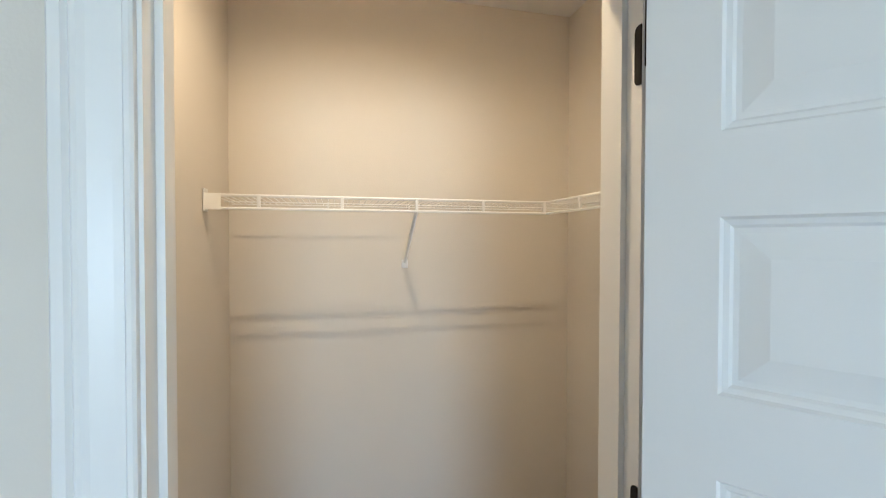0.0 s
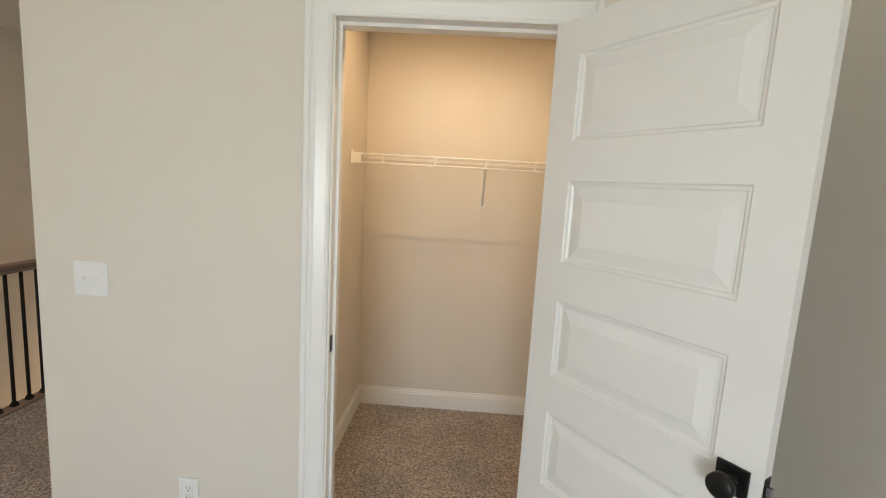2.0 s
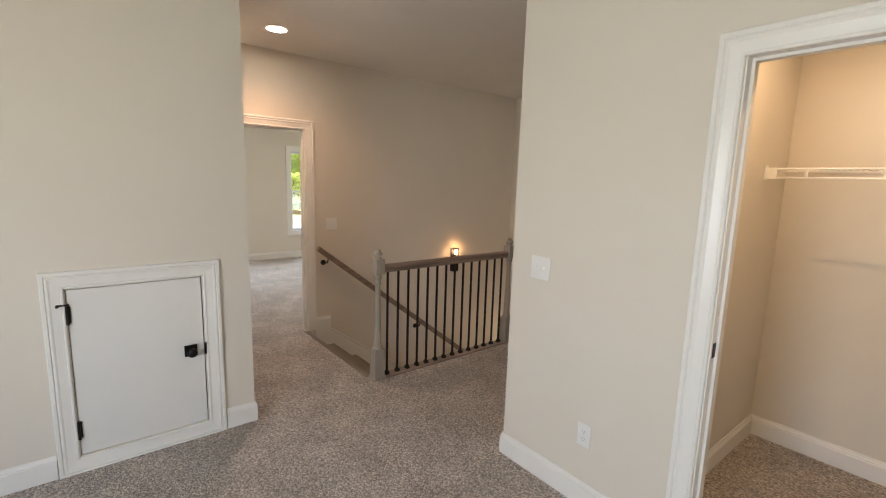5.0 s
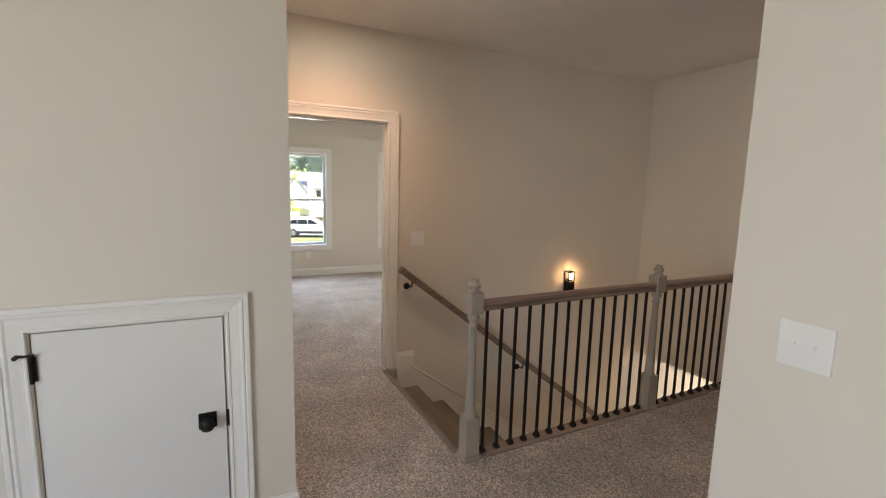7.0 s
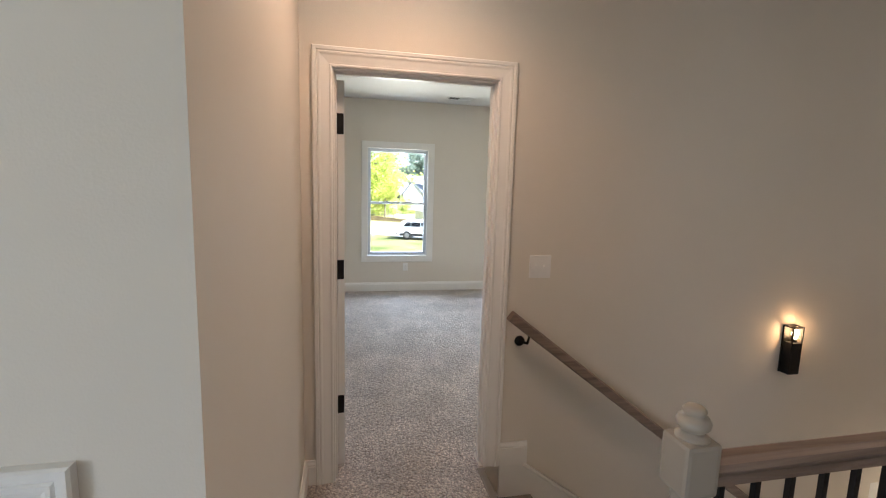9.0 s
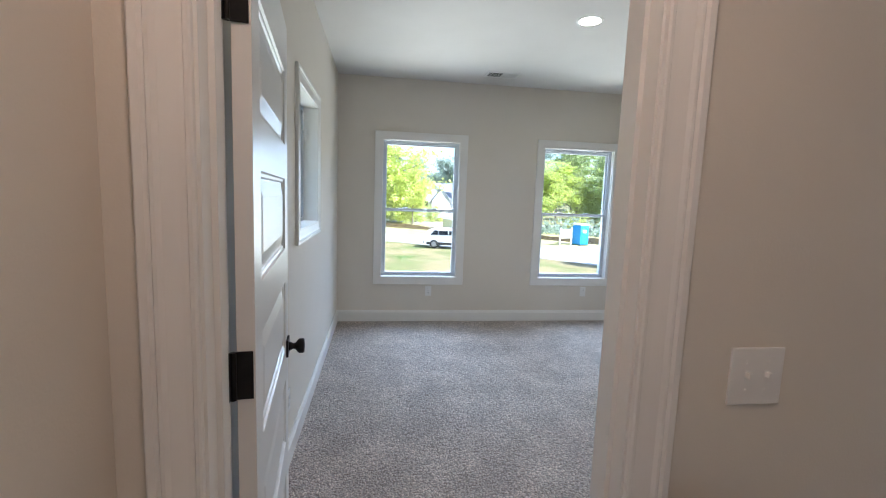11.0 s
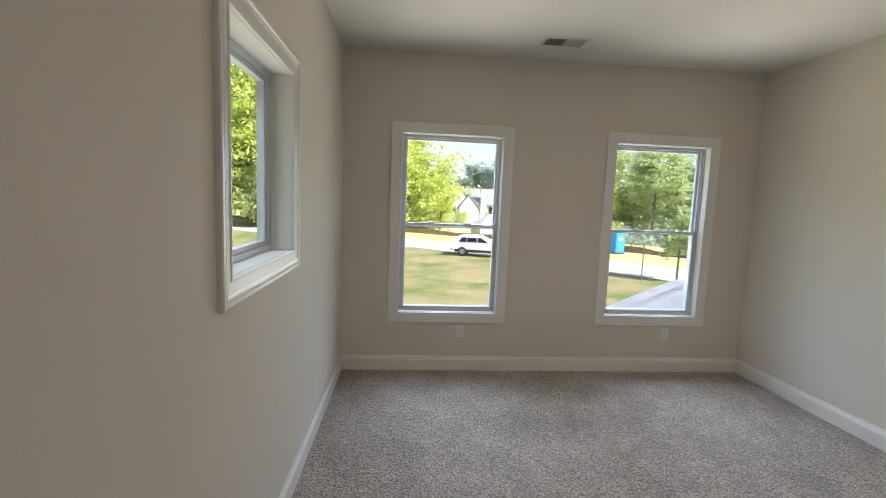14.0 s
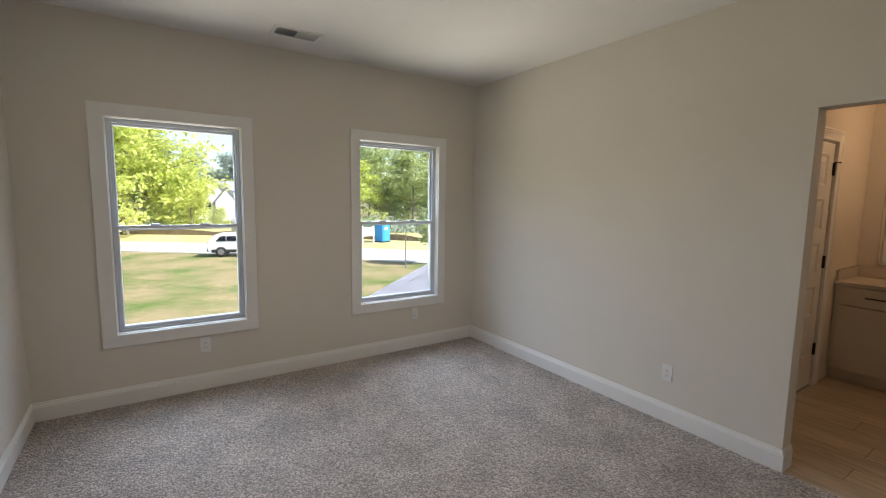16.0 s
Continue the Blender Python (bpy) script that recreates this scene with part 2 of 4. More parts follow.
# ---- mesh helpers ----
def box(bm, x0, y0, z0, x1, y1, z1, bevel=0.0):
    g = bmesh.ops.create_cube(bm, size=1)
    bmesh.ops.scale(bm, vec=(x1 - x0, y1 - y0, z1 - z0), verts=g["verts"])
    bmesh.ops.translate(bm, vec=((x0 + x1) / 2, (y0 + y1) / 2, (z0 + z1) / 2), verts=g["verts"])
    if bevel:
        edges = {e for v in g["verts"] for e in v.link_edges}
        bmesh.ops.bevel(bm, geom=list(edges), offset=bevel, segments=2, affect="EDGES", profile=0.6)
    return bm


def boxed(*dims, bevel=0.0):
    return box(bmesh.new(), *dims, bevel=bevel)


def lathe(bm, profile, place=Matrix(), segments=20):
    """Turns a profile of (radius, height) round the z axis."""
    rings = []
    for r, h in profile:
        rings.append([bm.verts.new(place @ Vector((r * math.cos(2 * math.pi * i / segments), r * math.sin(2 * math.pi * i / segments), h))) for i in range(segments)])
    for a, b in zip(rings, rings[1:]):
        for i in range(segments):
            j = (i + 1) % segments
            bm.faces.new((a[i], a[j], b[j], b[i]))
    bm.faces.new(rings[0][::-1])
    bm.faces.new(rings[-1])
    return bm


def tube(bm, a, b, r, segments=6):
    a, b = Vector(a), Vector(b)
    q = (b - a).to_track_quat("Z", "Y").to_matrix().to_4x4()
    lathe(bm, [(r, 0), (r, (b - a).length)], Matrix.Translation(a) @ q, segments)
    return bm


def sweep(bm, path, profile, side, closed=False):
    """Sweeps a closed profile of (out, up) along a path of points in the plane of which `side` is the normal:
    `out` goes across the path within the plane, mitred at its corners, `up` goes along the normal."""
    up = Vector(side).normalized()
    pts = [Vector(p) for p in path]
    n = len(pts)
    rings = []
    for i, p in enumerate(pts):
        ahead = (pts[(i + 1) % n] - p).normalized() if closed or i < n - 1 else None
        behind = (p - pts[i - 1]).normalized() if closed or i > 0 else None
        a = ahead if ahead is not None else behind
        b = behind if behind is not None else ahead
        na, nb = up.cross(a), up.cross(b)
        m = (na + nb).normalized()
        m = m / max(0.2, m.dot(na))
        rings.append([bm.verts.new(p + m * o + up * h) for o, h in profile])
    k = len(profile)
    pairs = list(zip(rings, rings[1:])) + ([(rings[-1], rings[0])] if closed else [])
    for a, b in pairs:
        for i in range(k):
            j = (i + 1) % k
            bm.faces.new((a[i], a[j], b[j], b[i]))
    if not closed:
        bm.faces.new(rings[0][::-1])
        bm.faces.new(rings[-1])
    return bm


def part(name, bm, mat, parent=None, label="", smooth=False):
    bmesh.ops.recalc_face_normals(bm, faces=bm.faces)
    me = bpy.data.meshes.new(name)
    bm.to_mesh(me)
    bm.free()
    me.materials.append(mat)
    if smooth:
        for p in me.polygons:
            p.use_smooth = True
    ob = new(name, me)
    if parent is not None:
        ob.parent = parent
    if label:
        ob["label"] = label
    return ob


def structure(name, bm, mat, label, category):
    return tagged(part(name, bm, mat), label, category, kind="structure")


def thing(name, place, label, category, group=""):
    ob = new(name)
    ob.empty_display_size = 0.1
    ob.matrix_world = place
    return tagged(ob, label, category, group)


# ---- floors, ceiling, walls ----
H = 2.745


def wall(name, axis, a, b, lo, hi, holes=(), z0=0.0, z1=H, label="greige painted drywall wall", mat=None):
    """A wall between a and b across `axis`, from lo to hi along it, with holes (lo, hi, bottom, top) through it."""
    bm = bmesh.new()
    ss = sorted({lo, hi, *(h[0] for h in holes), *(h[1] for h in holes)})
    zs = sorted({z0, z1, *(h[2] for h in holes), *(h[3] for h in holes)})

    def solid(i, j):
        if not (0 <= i < len(ss) - 1 and 0 <= j < len(zs) - 1):
            return False
        s, z = (ss[i] + ss[i + 1]) / 2, (zs[j] + zs[j + 1]) / 2
        return not any(h[0] < s < h[1] and h[2] < z < h[3] for h in holes)
    made = {}

    def at(d, i, j):
        if (d, i, j) not in made:
            made[d, i, j] = bm.verts.new((d, ss[i], zs[j]) if axis == "x" else (ss[i], d, zs[j]))
        return made[d, i, j]
    for i in range(len(ss) - 1):
        for j in range(len(zs) - 1):
            if solid(i, j):
                for d in (a, b):
                    bm.faces.new((at(d, i, j), at(d, i + 1, j), at(d, i + 1, j + 1), at(d, i, j + 1)))
                for near, p, q in ((solid(i - 1, j), (i, j), (i, j + 1)), (solid(i + 1, j), (i + 1, j), (i + 1, j + 1)), (solid(i, j - 1), (i, j), (i + 1, j)), (solid(i, j + 1), (i, j + 1), (i + 1, j + 1))):
                    if not near:
                        bm.faces.new((at(a, *p), at(a, *q), at(b, *q), at(b, *p)))
    return structure(name, bm, mat or PAINT, label, "wall")


fl = bmesh.new()
box(fl, -3.89, -3.35, -0.28, 1.415, 0.87, 0)
box(fl, -2.56, 0.87, -0.28, 1.415, 7.1, 0)
box(fl, -8.34, -0.23, -0.28, -4.01, 3.64, 0)
box(fl, -4.01, -0.18, -0.28, -3.89, 0.87, 0)
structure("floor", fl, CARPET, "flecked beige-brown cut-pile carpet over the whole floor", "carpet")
structure("floor_bath", boxed(-5.70, 3.64, -0.28, -4.0, 6.36, -0.008), GROUT, "grouted bed under wood-look bathroom floor tiles", "floor")
structure("ceiling", boxed(-8.40, -3.40, H, 1.45, 7.2, H + 0.15), CEIL, "flat off-white painted drywall ceiling", "ceiling")

YC, XH, XA, XW, YL, YR = 1.027, -3.89, -2.422, -8.192, -0.080, 3.635
wall("wall_closet_front", "y", YC, YC + 0.115, -1.20, 1.275, [(-0.172, 0.598, 0, 2.086)])
wall("wall_closet_side_west", "x", -0.50, -0.378, YC + 0.115, 2.65)
wall("wall_closet_back", "y", 2.535, 2.65, -0.378, 1.295)
wall("wall_closet_side_east", "x", 1.295, 1.415, YC + 0.115, 2.65)
wall("wall_hall_east", "x", -1.20, -1.08, YC + 0.115, 7.0)
wall("wall_hall_end", "y", 6.9, 7.02, -2.50, -1.20)
wall("wall_hall_west", "x", -2.62, -2.50, 4.02, 6.9)
wall("wall_stair_end", "y", 3.90, 4.02, XH, -2.50, z0=-0.255)
wall("wall_bedroom_entry", "x", XH - 0.12, XH, -0.18, 3.90, [(0.078, 0.905, 0, 2.068)])
wall("wall_stair_lower", "x", XH - 0.12, XH, 0.87, 3.90, [(3.74, 3.90, -3.0, -0.44)], z0=-3.0, z1=0.0)
wall("wall_stair_under_hall", "x", -2.56, -2.50, 0.90, 6.0, z0=-3.0, z1=-0.285)
wall("wall_downstairs", "y", 5.2, 5.3, -6.0, -1.6, z0=-3.0, z1=-0.26, mat=CEIL, label="white painted wall on the storey below")
# Unseen wall, added to keep leaking sky light off the downstairs walls.
wall("wall_downstairs_south", "y", 3.38, 3.5, -6.1, XH - 0.12, z0=-3.0, z1=-0.285, mat=CEIL, label="white painted wall on the storey below")
wall("wall_downstairs_west", "x", -6.1, -6.0, 3.5, 5.3, z0=-3.0, z1=-0.26, mat=CEIL, label="white painted wall on the storey below")
structure("floor_downstairs", boxed(-6.1, 0.5, -3.1, -1.6, 5.3, -3.0), TILE, "brown wood floor on the storey below", "floor")
structure("ceiling_downstairs", boxed(-6.1, 4.02, -0.26, -2.56, 5.3, -0.24), CEIL, "white ceiling of the storey below", "ceiling")
wall("wall_hall_south", "y", -0.18, -0.055, XH, XA - 0.12)
wall("wall_attic", "x", XA - 0.12, XA, -3.2, -0.055, [(-0.945, -0.327, 0.088, 1.002)])
wall("wall_loft_south", "y", -3.35, -3.2, XA - 0.12, 1.415, [(-0.6, 0.5, 0.65, 2.15)])
wall("wall_loft_east", "x", 1.275, 1.415, -3.2, YC + 0.115)
wall("wall_bedroom_south", "y", YL - 0.15, YL, -8.342, XH - 0.12, [(-6.544, -5.760, 1.236, 2.087)])
wall("wall_bedroom_west", "x", XW - 0.15, XW, YL, YR, [(0.402, 1.297, 0.517, 2.090), (2.281, 3.174, 0.517, 2.090)])
wall("wall_bedroom_north", "y", YR, YR + 0.12, -8.342, XH - 0.12, [(-5.210, -4.35, 0, 2.06)])
wall("wall_bath_west", "x", -5.70, -5.58, YR + 0.12, 6.22, [(4.56, 5.33, 0, 2.05)])
wall("wall_bath_back", "y", 6.22, 6.35, -5.70, -4.0)
wall("wall_bath_east", "x", -4.10, -4.0, 3.91, 6.22)

# casings: moulded boards round door and window openings
MOULD = [(0.006, 0), (0.006, 0.011), (0.010, 0.0140), (0.016, 0.0140), (0.019, 0.0100), (0.030, 0.0110), (0.056, 0.0150), (0.064, 0.0190), (0.070, 0.0190), (0.074, 0.0145), (0.079, 0.0205), (0.092, 0.0205), (0.096, 0.016), (0.096, 0)]
FLATB = [(0.0, 0), (0.0, 0.018), (0.002, 0.020), (0.088, 0.020), (0.090, 0.018), (0.090, 0)]


def casing(name, corners, normal, profile, closed, label, parent=None):
    ob = part(name, sweep(bmesh.new(), corners, profile, normal, closed), TRIM, parent)
    return ob if parent else tagged(ob, label, "trim", kind="structure")


BASE = [(0.0, 0), (0.015, 0), (0.015, 0.098), (0.011, 0.102), (0.013, 0.108), (0.008, 0.118), (0.006, 0.130), (0.0, 0.130)]


def baseboard(points):
    """A moulded baseboard along the foot of walls, with the room to the left of the line walked."""
    path = [(x, y, 0) for x, y in points]
    return tagged(part("baseboard", sweep(bmesh.new(), path, BASE, (0, 0, 1)), TRIM), "white moulded baseboard along the wall", "baseboard", kind="structure")


# ---- doors ----
TOPS = (1.945, 1.590, 1.233, 0.876, 0.519)


def door_knob(name, parent, x, z, face):
    """A square rose with a waisted round knob on the door's face; face is -1 or 1."""
    y0 = 0.0 if face < 0 else 0.035
    k = part(name, boxed(x - 0.032, min(y0, y0 + face * 0.008), z - 0.032, x + 0.032, max(y0, y0 + face * 0.008), z + 0.032, bevel=0.002), BLACK, parent, "black square rose with a round knob")
    turn = Matrix.Translation((x, y0 + face * 0.008, z)) @ Matrix.Rotation(radians(90 if face < 0 else -90), 4, "X")
    part("knob", lathe(bmesh.new(), [(0.017, 0), (0.015, 0.006), (0.011, 0.014), (0.012, 0.022), (0.022, 0.030), (0.027, 0.036), (0.027, 0.050), (0.024, 0.054), (0.004, 0.056)], turn, 28), BLACK, k, smooth=True)


def panel_door(name, place, width, tops, label, hinges, knob_z=0.95, height=2.03, st=0.112):
    """A moulded five-panel door; x goes from the hinge edge, y through its 35 mm, the face at y = 0 is the one that shows."""
    d = thing(name, place, label, "door")
    d["kind"] = "structure"
    ph, T = 0.241, 0.035
    zs = [0.012] + sorted(z for t in tops for z in (t - ph, t)) + [height]
    bm = bmesh.new()
    xs = [0, st, width - st, width]
    for y in (0, T):
        for i in range(3):
            for j in range(len(zs) - 1):
                if i == 1 and j % 2 == 1:
                    continue
                bm.faces.new([bm.verts.new((x, y, z)) for x, z in ((xs[i], zs[j]), (xs[i + 1], zs[j]), (xs[i + 1], zs[j + 1]), (xs[i], zs[j + 1]))])
    for p, q in (((0, zs[0]), (width, zs[0])), ((width, zs[0]), (width, height)), ((width, height), (0, height)), ((0, height), (0, zs[0]))):
        bm.faces.new([bm.verts.new(v) for v in ((p[0], 0, p[1]), (q[0], 0, q[1]), (q[0], T, q[1]), (p[0], T, p[1]))])
    bmesh.ops.remove_doubles(bm, verts=bm.verts, dist=0.0001)
    part("door_slab", bm, DOORP, d)
    RING = ((0.0, 0.0), (0.004, 0.005), (0.011, 0.0065), (0.015, 0.0105), (0.022, 0.0105), (0.054, 0.0035), (0.056, 0.0030))
    for t in tops:
        bm = bmesh.new()
        for s, y in ((1, 0), (-1, T)):
            loops = []
            for o, dep in RING:
                loops.append([bm.verts.new((x, y + s * dep, z)) for x, z in ((st + o, t - ph + o), (width - st - o, t - ph + o), (width - st - o, t - o), (st + o, t - o))])
            for a, b in zip(loops, loops[1:]):
                for i in range(4):
                    j = (i + 1) % 4
                    bm.faces.new((a[i], a[j], b[j], b[i]))
            bm.faces.new(loops[-1])
        part("panel", bm, DOORP, d)
    if knob_z:
        door_knob("door_knob", d, width - 0.054, knob_z, -1)
        door_knob("door_knob", d, width - 0.054, knob_z, 1)
        latch = part("latch_plate", boxed(width - 0.001, 0.005, knob_z - 0.028, width + 0.002, 0.030, knob_z + 0.028, bevel=0.0008), BLACK, d)
        part("latch_bolt", boxed(width + 0.002, 0.011, knob_z - 0.010, width + 0.012, 0.024, knob_z + 0.010, bevel=0.002), ALLOY, latch, "steel latch bolt")
    for z in hinges:
        h = part("hinge", boxed(-0.0035, 0.004, z - 0.05, -0.0005, 0.036, z + 0.05), BLACK, d, "black butt hinge")
        part("hinge_barrel", tube(bmesh.new(), (-0.006, 0.041, z - 0.05), (-0.006, 0.041, z + 0.05), 0.006, 10), BLACK, h)
    return d


def jamb(name, axis, a, b, lo, hi, top, label):
    """A 20 mm door lining with its stop, across a wall between a and b."""
    bm = bmesh.new()
    m = (a + b) / 2

    def add(s0, s1, z0, z1, p, q):
        if axis == "y":
            box(bm, s0, p, z0, s1, q, z1)
        else:
            box(bm, p, s0, z0, q, s1, z1)
    add(lo - 0.018, lo, 0, top + 0.018, a, b)
    add(hi, hi + 0.018, 0, top + 0.018, a, b)
    add(lo, hi, top, top + 0.018, a, b)
    add(lo, lo + 0.011, 0, top, m - 0.018, m + 0.018)
    add(hi - 0.011, hi, 0, top, m - 0.018, m + 0.018)
    add(lo + 0.011, hi - 0.011, top - 0.011, top, m - 0.018, m + 0.018)
    return structure(name, bm, TRIM, label, "door frame")


# closet door
jamb("door_frame_closet", "y", YC, YC + 0.115, -0.154, 0.580, 2.068, "white painted closet door lining with a stop")
casing("trim_closet_door", [(-0.154, YC, 0), (-0.154, YC, 2.062), (0.580, YC, 2.062), (0.580, YC, 0)], (0, -1, 0), MOULD, False, "white moulded casing round the closet door")
casing("trim_closet_door_inside", [(0.580, YC + 0.115, 0), (0.580, YC + 0.115, 2.062), (-0.154, YC + 0.115, 2.062), (-0.154, YC + 0.115, 0)], (0, 1, 0), MOULD, False, "white moulded casing inside the closet")
panel_door("door_1", pose(0.530, 0.954, 0.0, 0, 0, math.degrees(math.atan2(-0.820, 0.572))), 0.676, TOPS, "white five-panel closet door standing wide open", (1.868, 1.09, 0.30), 0.978, 2.045, 0.096)
strike = part("strike_plate", boxed(-0.156, YC + 0.012, 0.95, -0.152, YC + 0.040, 1.01, bevel=0.0015), BLACK)
tagged(strike, "black strike plate on the closet door jamb", "strike plate")

# bedroom door
jamb("door_frame_bedroom", "x", XH - 0.12, XH, 0.096, 0.887, 2.05, "white painted bedroom door lining with a stop")
casing("trim_bedroom_door", [(XH, 0.887, 0), (XH, 0.887, 2.05), (XH, 0.096, 2.05), (XH, 0.096, 0)][::-1], (1, 0, 0), MOULD, False, "white moulded casing round the bedroom door")
casing("trim_bedroom_door_inside", [(XH - 0.12, 0.887, 0), (XH - 0.12, 0.887, 2.05), (XH - 0.12, 0.096, 2.05), (XH - 0.12, 0.096, 0)], (-1, 0, 0), MOULD, False, "white moulded casing on the bedroom side of the door")
panel_door("door_2", pose(-4.018, 0.143, 0.0, 0, 0, math.degrees(math.atan2(-0.115, -0.993))), 0.785, [t - 0.082 for t in TOPS], "white five-panel bedroom door standing open against the wall", (1.823, 1.093, 0.36), 0.90, st=0.102)

def hinge_leaf(frame_name, place):
    """A thin black leaf with two rounded corners let into a door lining; x goes along its depth, y out of the lining."""
    rim = [(0.0, -0.05), (0.0, 0.05)]
    for turn in (90, 0):
        cy = 0.040 if turn == 90 else -0.040
        rim += [(0.006 + 0.010 * math.cos(radians(turn - a)), cy + 0.010 * math.sin(radians(turn - a))) for a in (0, 30, 60, 90)]
    bm = bmesh.new()
    f = bm.faces.new([bm.verts.new(place @ Vector((x, 0, z))) for x, z in rim])
    up = bmesh.ops.extrude_face_region(bm, geom=[f])
    out = (place.to_3x3() @ Vector((0, 1, 0))) * 0.003
    bmesh.ops.translate(bm, vec=out, verts=[g for g in up["geom"] if isinstance(g, bmesh.types.BMVert)])
    part("hinge_leaf", bm, BLACK, bpy.data.objects[frame_name], "black hinge leaf on the jamb")


for z in (1.868, 1.09, 0.30):
    hinge_leaf("door_frame_closet", Matrix(((0, -1, 0, 0.5805), (1, 0, 0, YC + 0.001), (0, 0, 1, z), (0, 0, 0, 1))))
for z in (1.823, 1.093, 0.36):
    part("hinge_leaf", boxed(XH - 0.118, 0.0945, z - 0.05, XH - 0.082, 0.0985, z + 0.05, bevel=0.001), BLACK, bpy.data.objects["door_frame_bedroom"], "black hinge leaf on the jamb")

# small attic access door
attic = thing("door_3", pose(XA, 0, 0), "small plain white attic access door with black hardware", "door")
attic["kind"] = "structure"
part("door_slab", boxed(-0.035, -0.942, 0.091, -0.003, -0.333, 0.998, bevel=0.002), DOORP, attic)
# Strips added behind the slab so that no daylight shows through its gap.
for y0, y1, z0, z1 in ((-0.945, -0.925, 0.088, 1.002), (-0.347, -0.327, 0.088, 1.002), (-0.925, -0.347, 0.982, 1.002), (-0.925, -0.347, 0.088, 0.108)):
    part("stop_moulding", boxed(-0.062, y0, z0, -0.037, y1, z1), TRIM, attic)
casing("door_casing", [(0, -0.945, 0.088), (0, -0.945, 1.002), (0, -0.327, 1.002), (0, -0.327, 0.088)], (1, 0, 0), MOULD, True, "", attic)
rose = part("door_rose", boxed(-0.003, -0.437, 0.525, 0.005, -0.369, 0.593, bevel=0.002), BLACK, attic, "black square rose")
part("knob", lathe(bmesh.new(), [(0.017, 0), (0.011, 0.012), (0.012, 0.022), (0.024, 0.031), (0.027, 0.038), (0.026, 0.050), (0.004, 0.055)], Matrix.Translation((0.005, -0.403, 0.559)) @ Matrix.Rotation(radians(90), 4, "Y"), 28), BLACK, rose, smooth=True)
part("latch_plate", boxed(0.001, -0.332, 0.525, 0.016, -0.322, 0.593, bevel=0.002), BLACK, attic)
for z in (0.87, 0.235):
    hg = part("hinge", boxed(-0.004, -0.950, z - 0.045, 0.004, -0.930, z + 0.045, bevel=0.001), BLACK, attic, "black hinge")
    part("hinge_barrel", tube(bmesh.new(), (0.010, -0.944, z - 0.05), (0.010, -0.944, z + 0.05), 0.007, 10), BLACK, hg)
stop = thing("door_stop", pose(XA + 0.012, -0.944, 0.925), "black hinge-pin door stop on the attic door", "door stop")
part("stop_arm", tube(bmesh.new(), (0, -0.03, 0), (0, 0.012, 0), 0.005, 8), BLACK, stop)
part("stop_pad", tube(bmesh.new(), (0, -0.035, 0), (0.02, -0.035, 0), 0.008, 8), BLACK, stop)

# bathroom closet door, closed
d4 = panel_door("door_4", pose(-5.590, 5.322, 0.0, 0, 0, -90) @ Matrix.Diagonal((1, -1, 1, 1)), 0.752, TOPS, "closed white five-panel bathroom closet door", (), 0.95, 2.04)
for z in (1.838, 1.073, 0.325):
    hg = part("hinge", boxed(-0.001, -0.012, z - 0.05, 0.012, 0.001, z + 0.05, bevel=0.002), BLACK, d4, "black butt hinge")
    part("hinge_barrel", tube(bmesh.new(), (0.0, -0.010, z - 0.052), (0.0, -0.010, z + 0.052), 0.008, 10), BLACK, hg)
part("hinge_pin_stop", tube(bmesh.new(), (0.0, -0.012, 1.893), (-0.06, -0.035, 1.893), 0.005, 8), BLACK, d4, "black hinge-pin door stop")
casing("trim_bath_door", [(-5.58, 4.56, 0), (-5.58, 4.56, 2.05), (-5.58, 5.33, 2.05), (-5.58, 5.33, 0)], (1, 0, 0), MOULD, False, "white moulded casing round the bathroom closet door")

# baseboards, room by room
baseboard([(-0.250, YC), (-1.20, YC), (-1.20, 6.9), (-2.50, 6.9), (-2.50, 4.02)])
baseboard([(XH, -0.002), (XH, -0.055), (XA, -0.055), (XA, -0.225)])
baseboard([(XH, 1.145), (XH, 0.985)])
baseboard([(XA, -1.045), (XA, -3.2), (1.275, -3.2), (1.275, YC), (0.665, YC)])
baseboard([(0.665, YC + 0.115), (1.295, YC + 0.115), (1.295, 2.535), (-0.378, 2.535), (-0.378, YC + 0.115), (-0.25, YC + 0.115)])
baseboard([(-5.210, YR + 0.12), (-5.210, YR), (XW, YR), (XW, YL), (-4.01, YL), (-4.01, -0.002)])
baseboard([(-4.01, 0.985), (-4.01, YR), (-4.35, YR), (-4.35, YR + 0.12)])
baseboard([(-5.58, 4.46), (-5.58, YR + 0.12), (-5.210, YR + 0.12)])


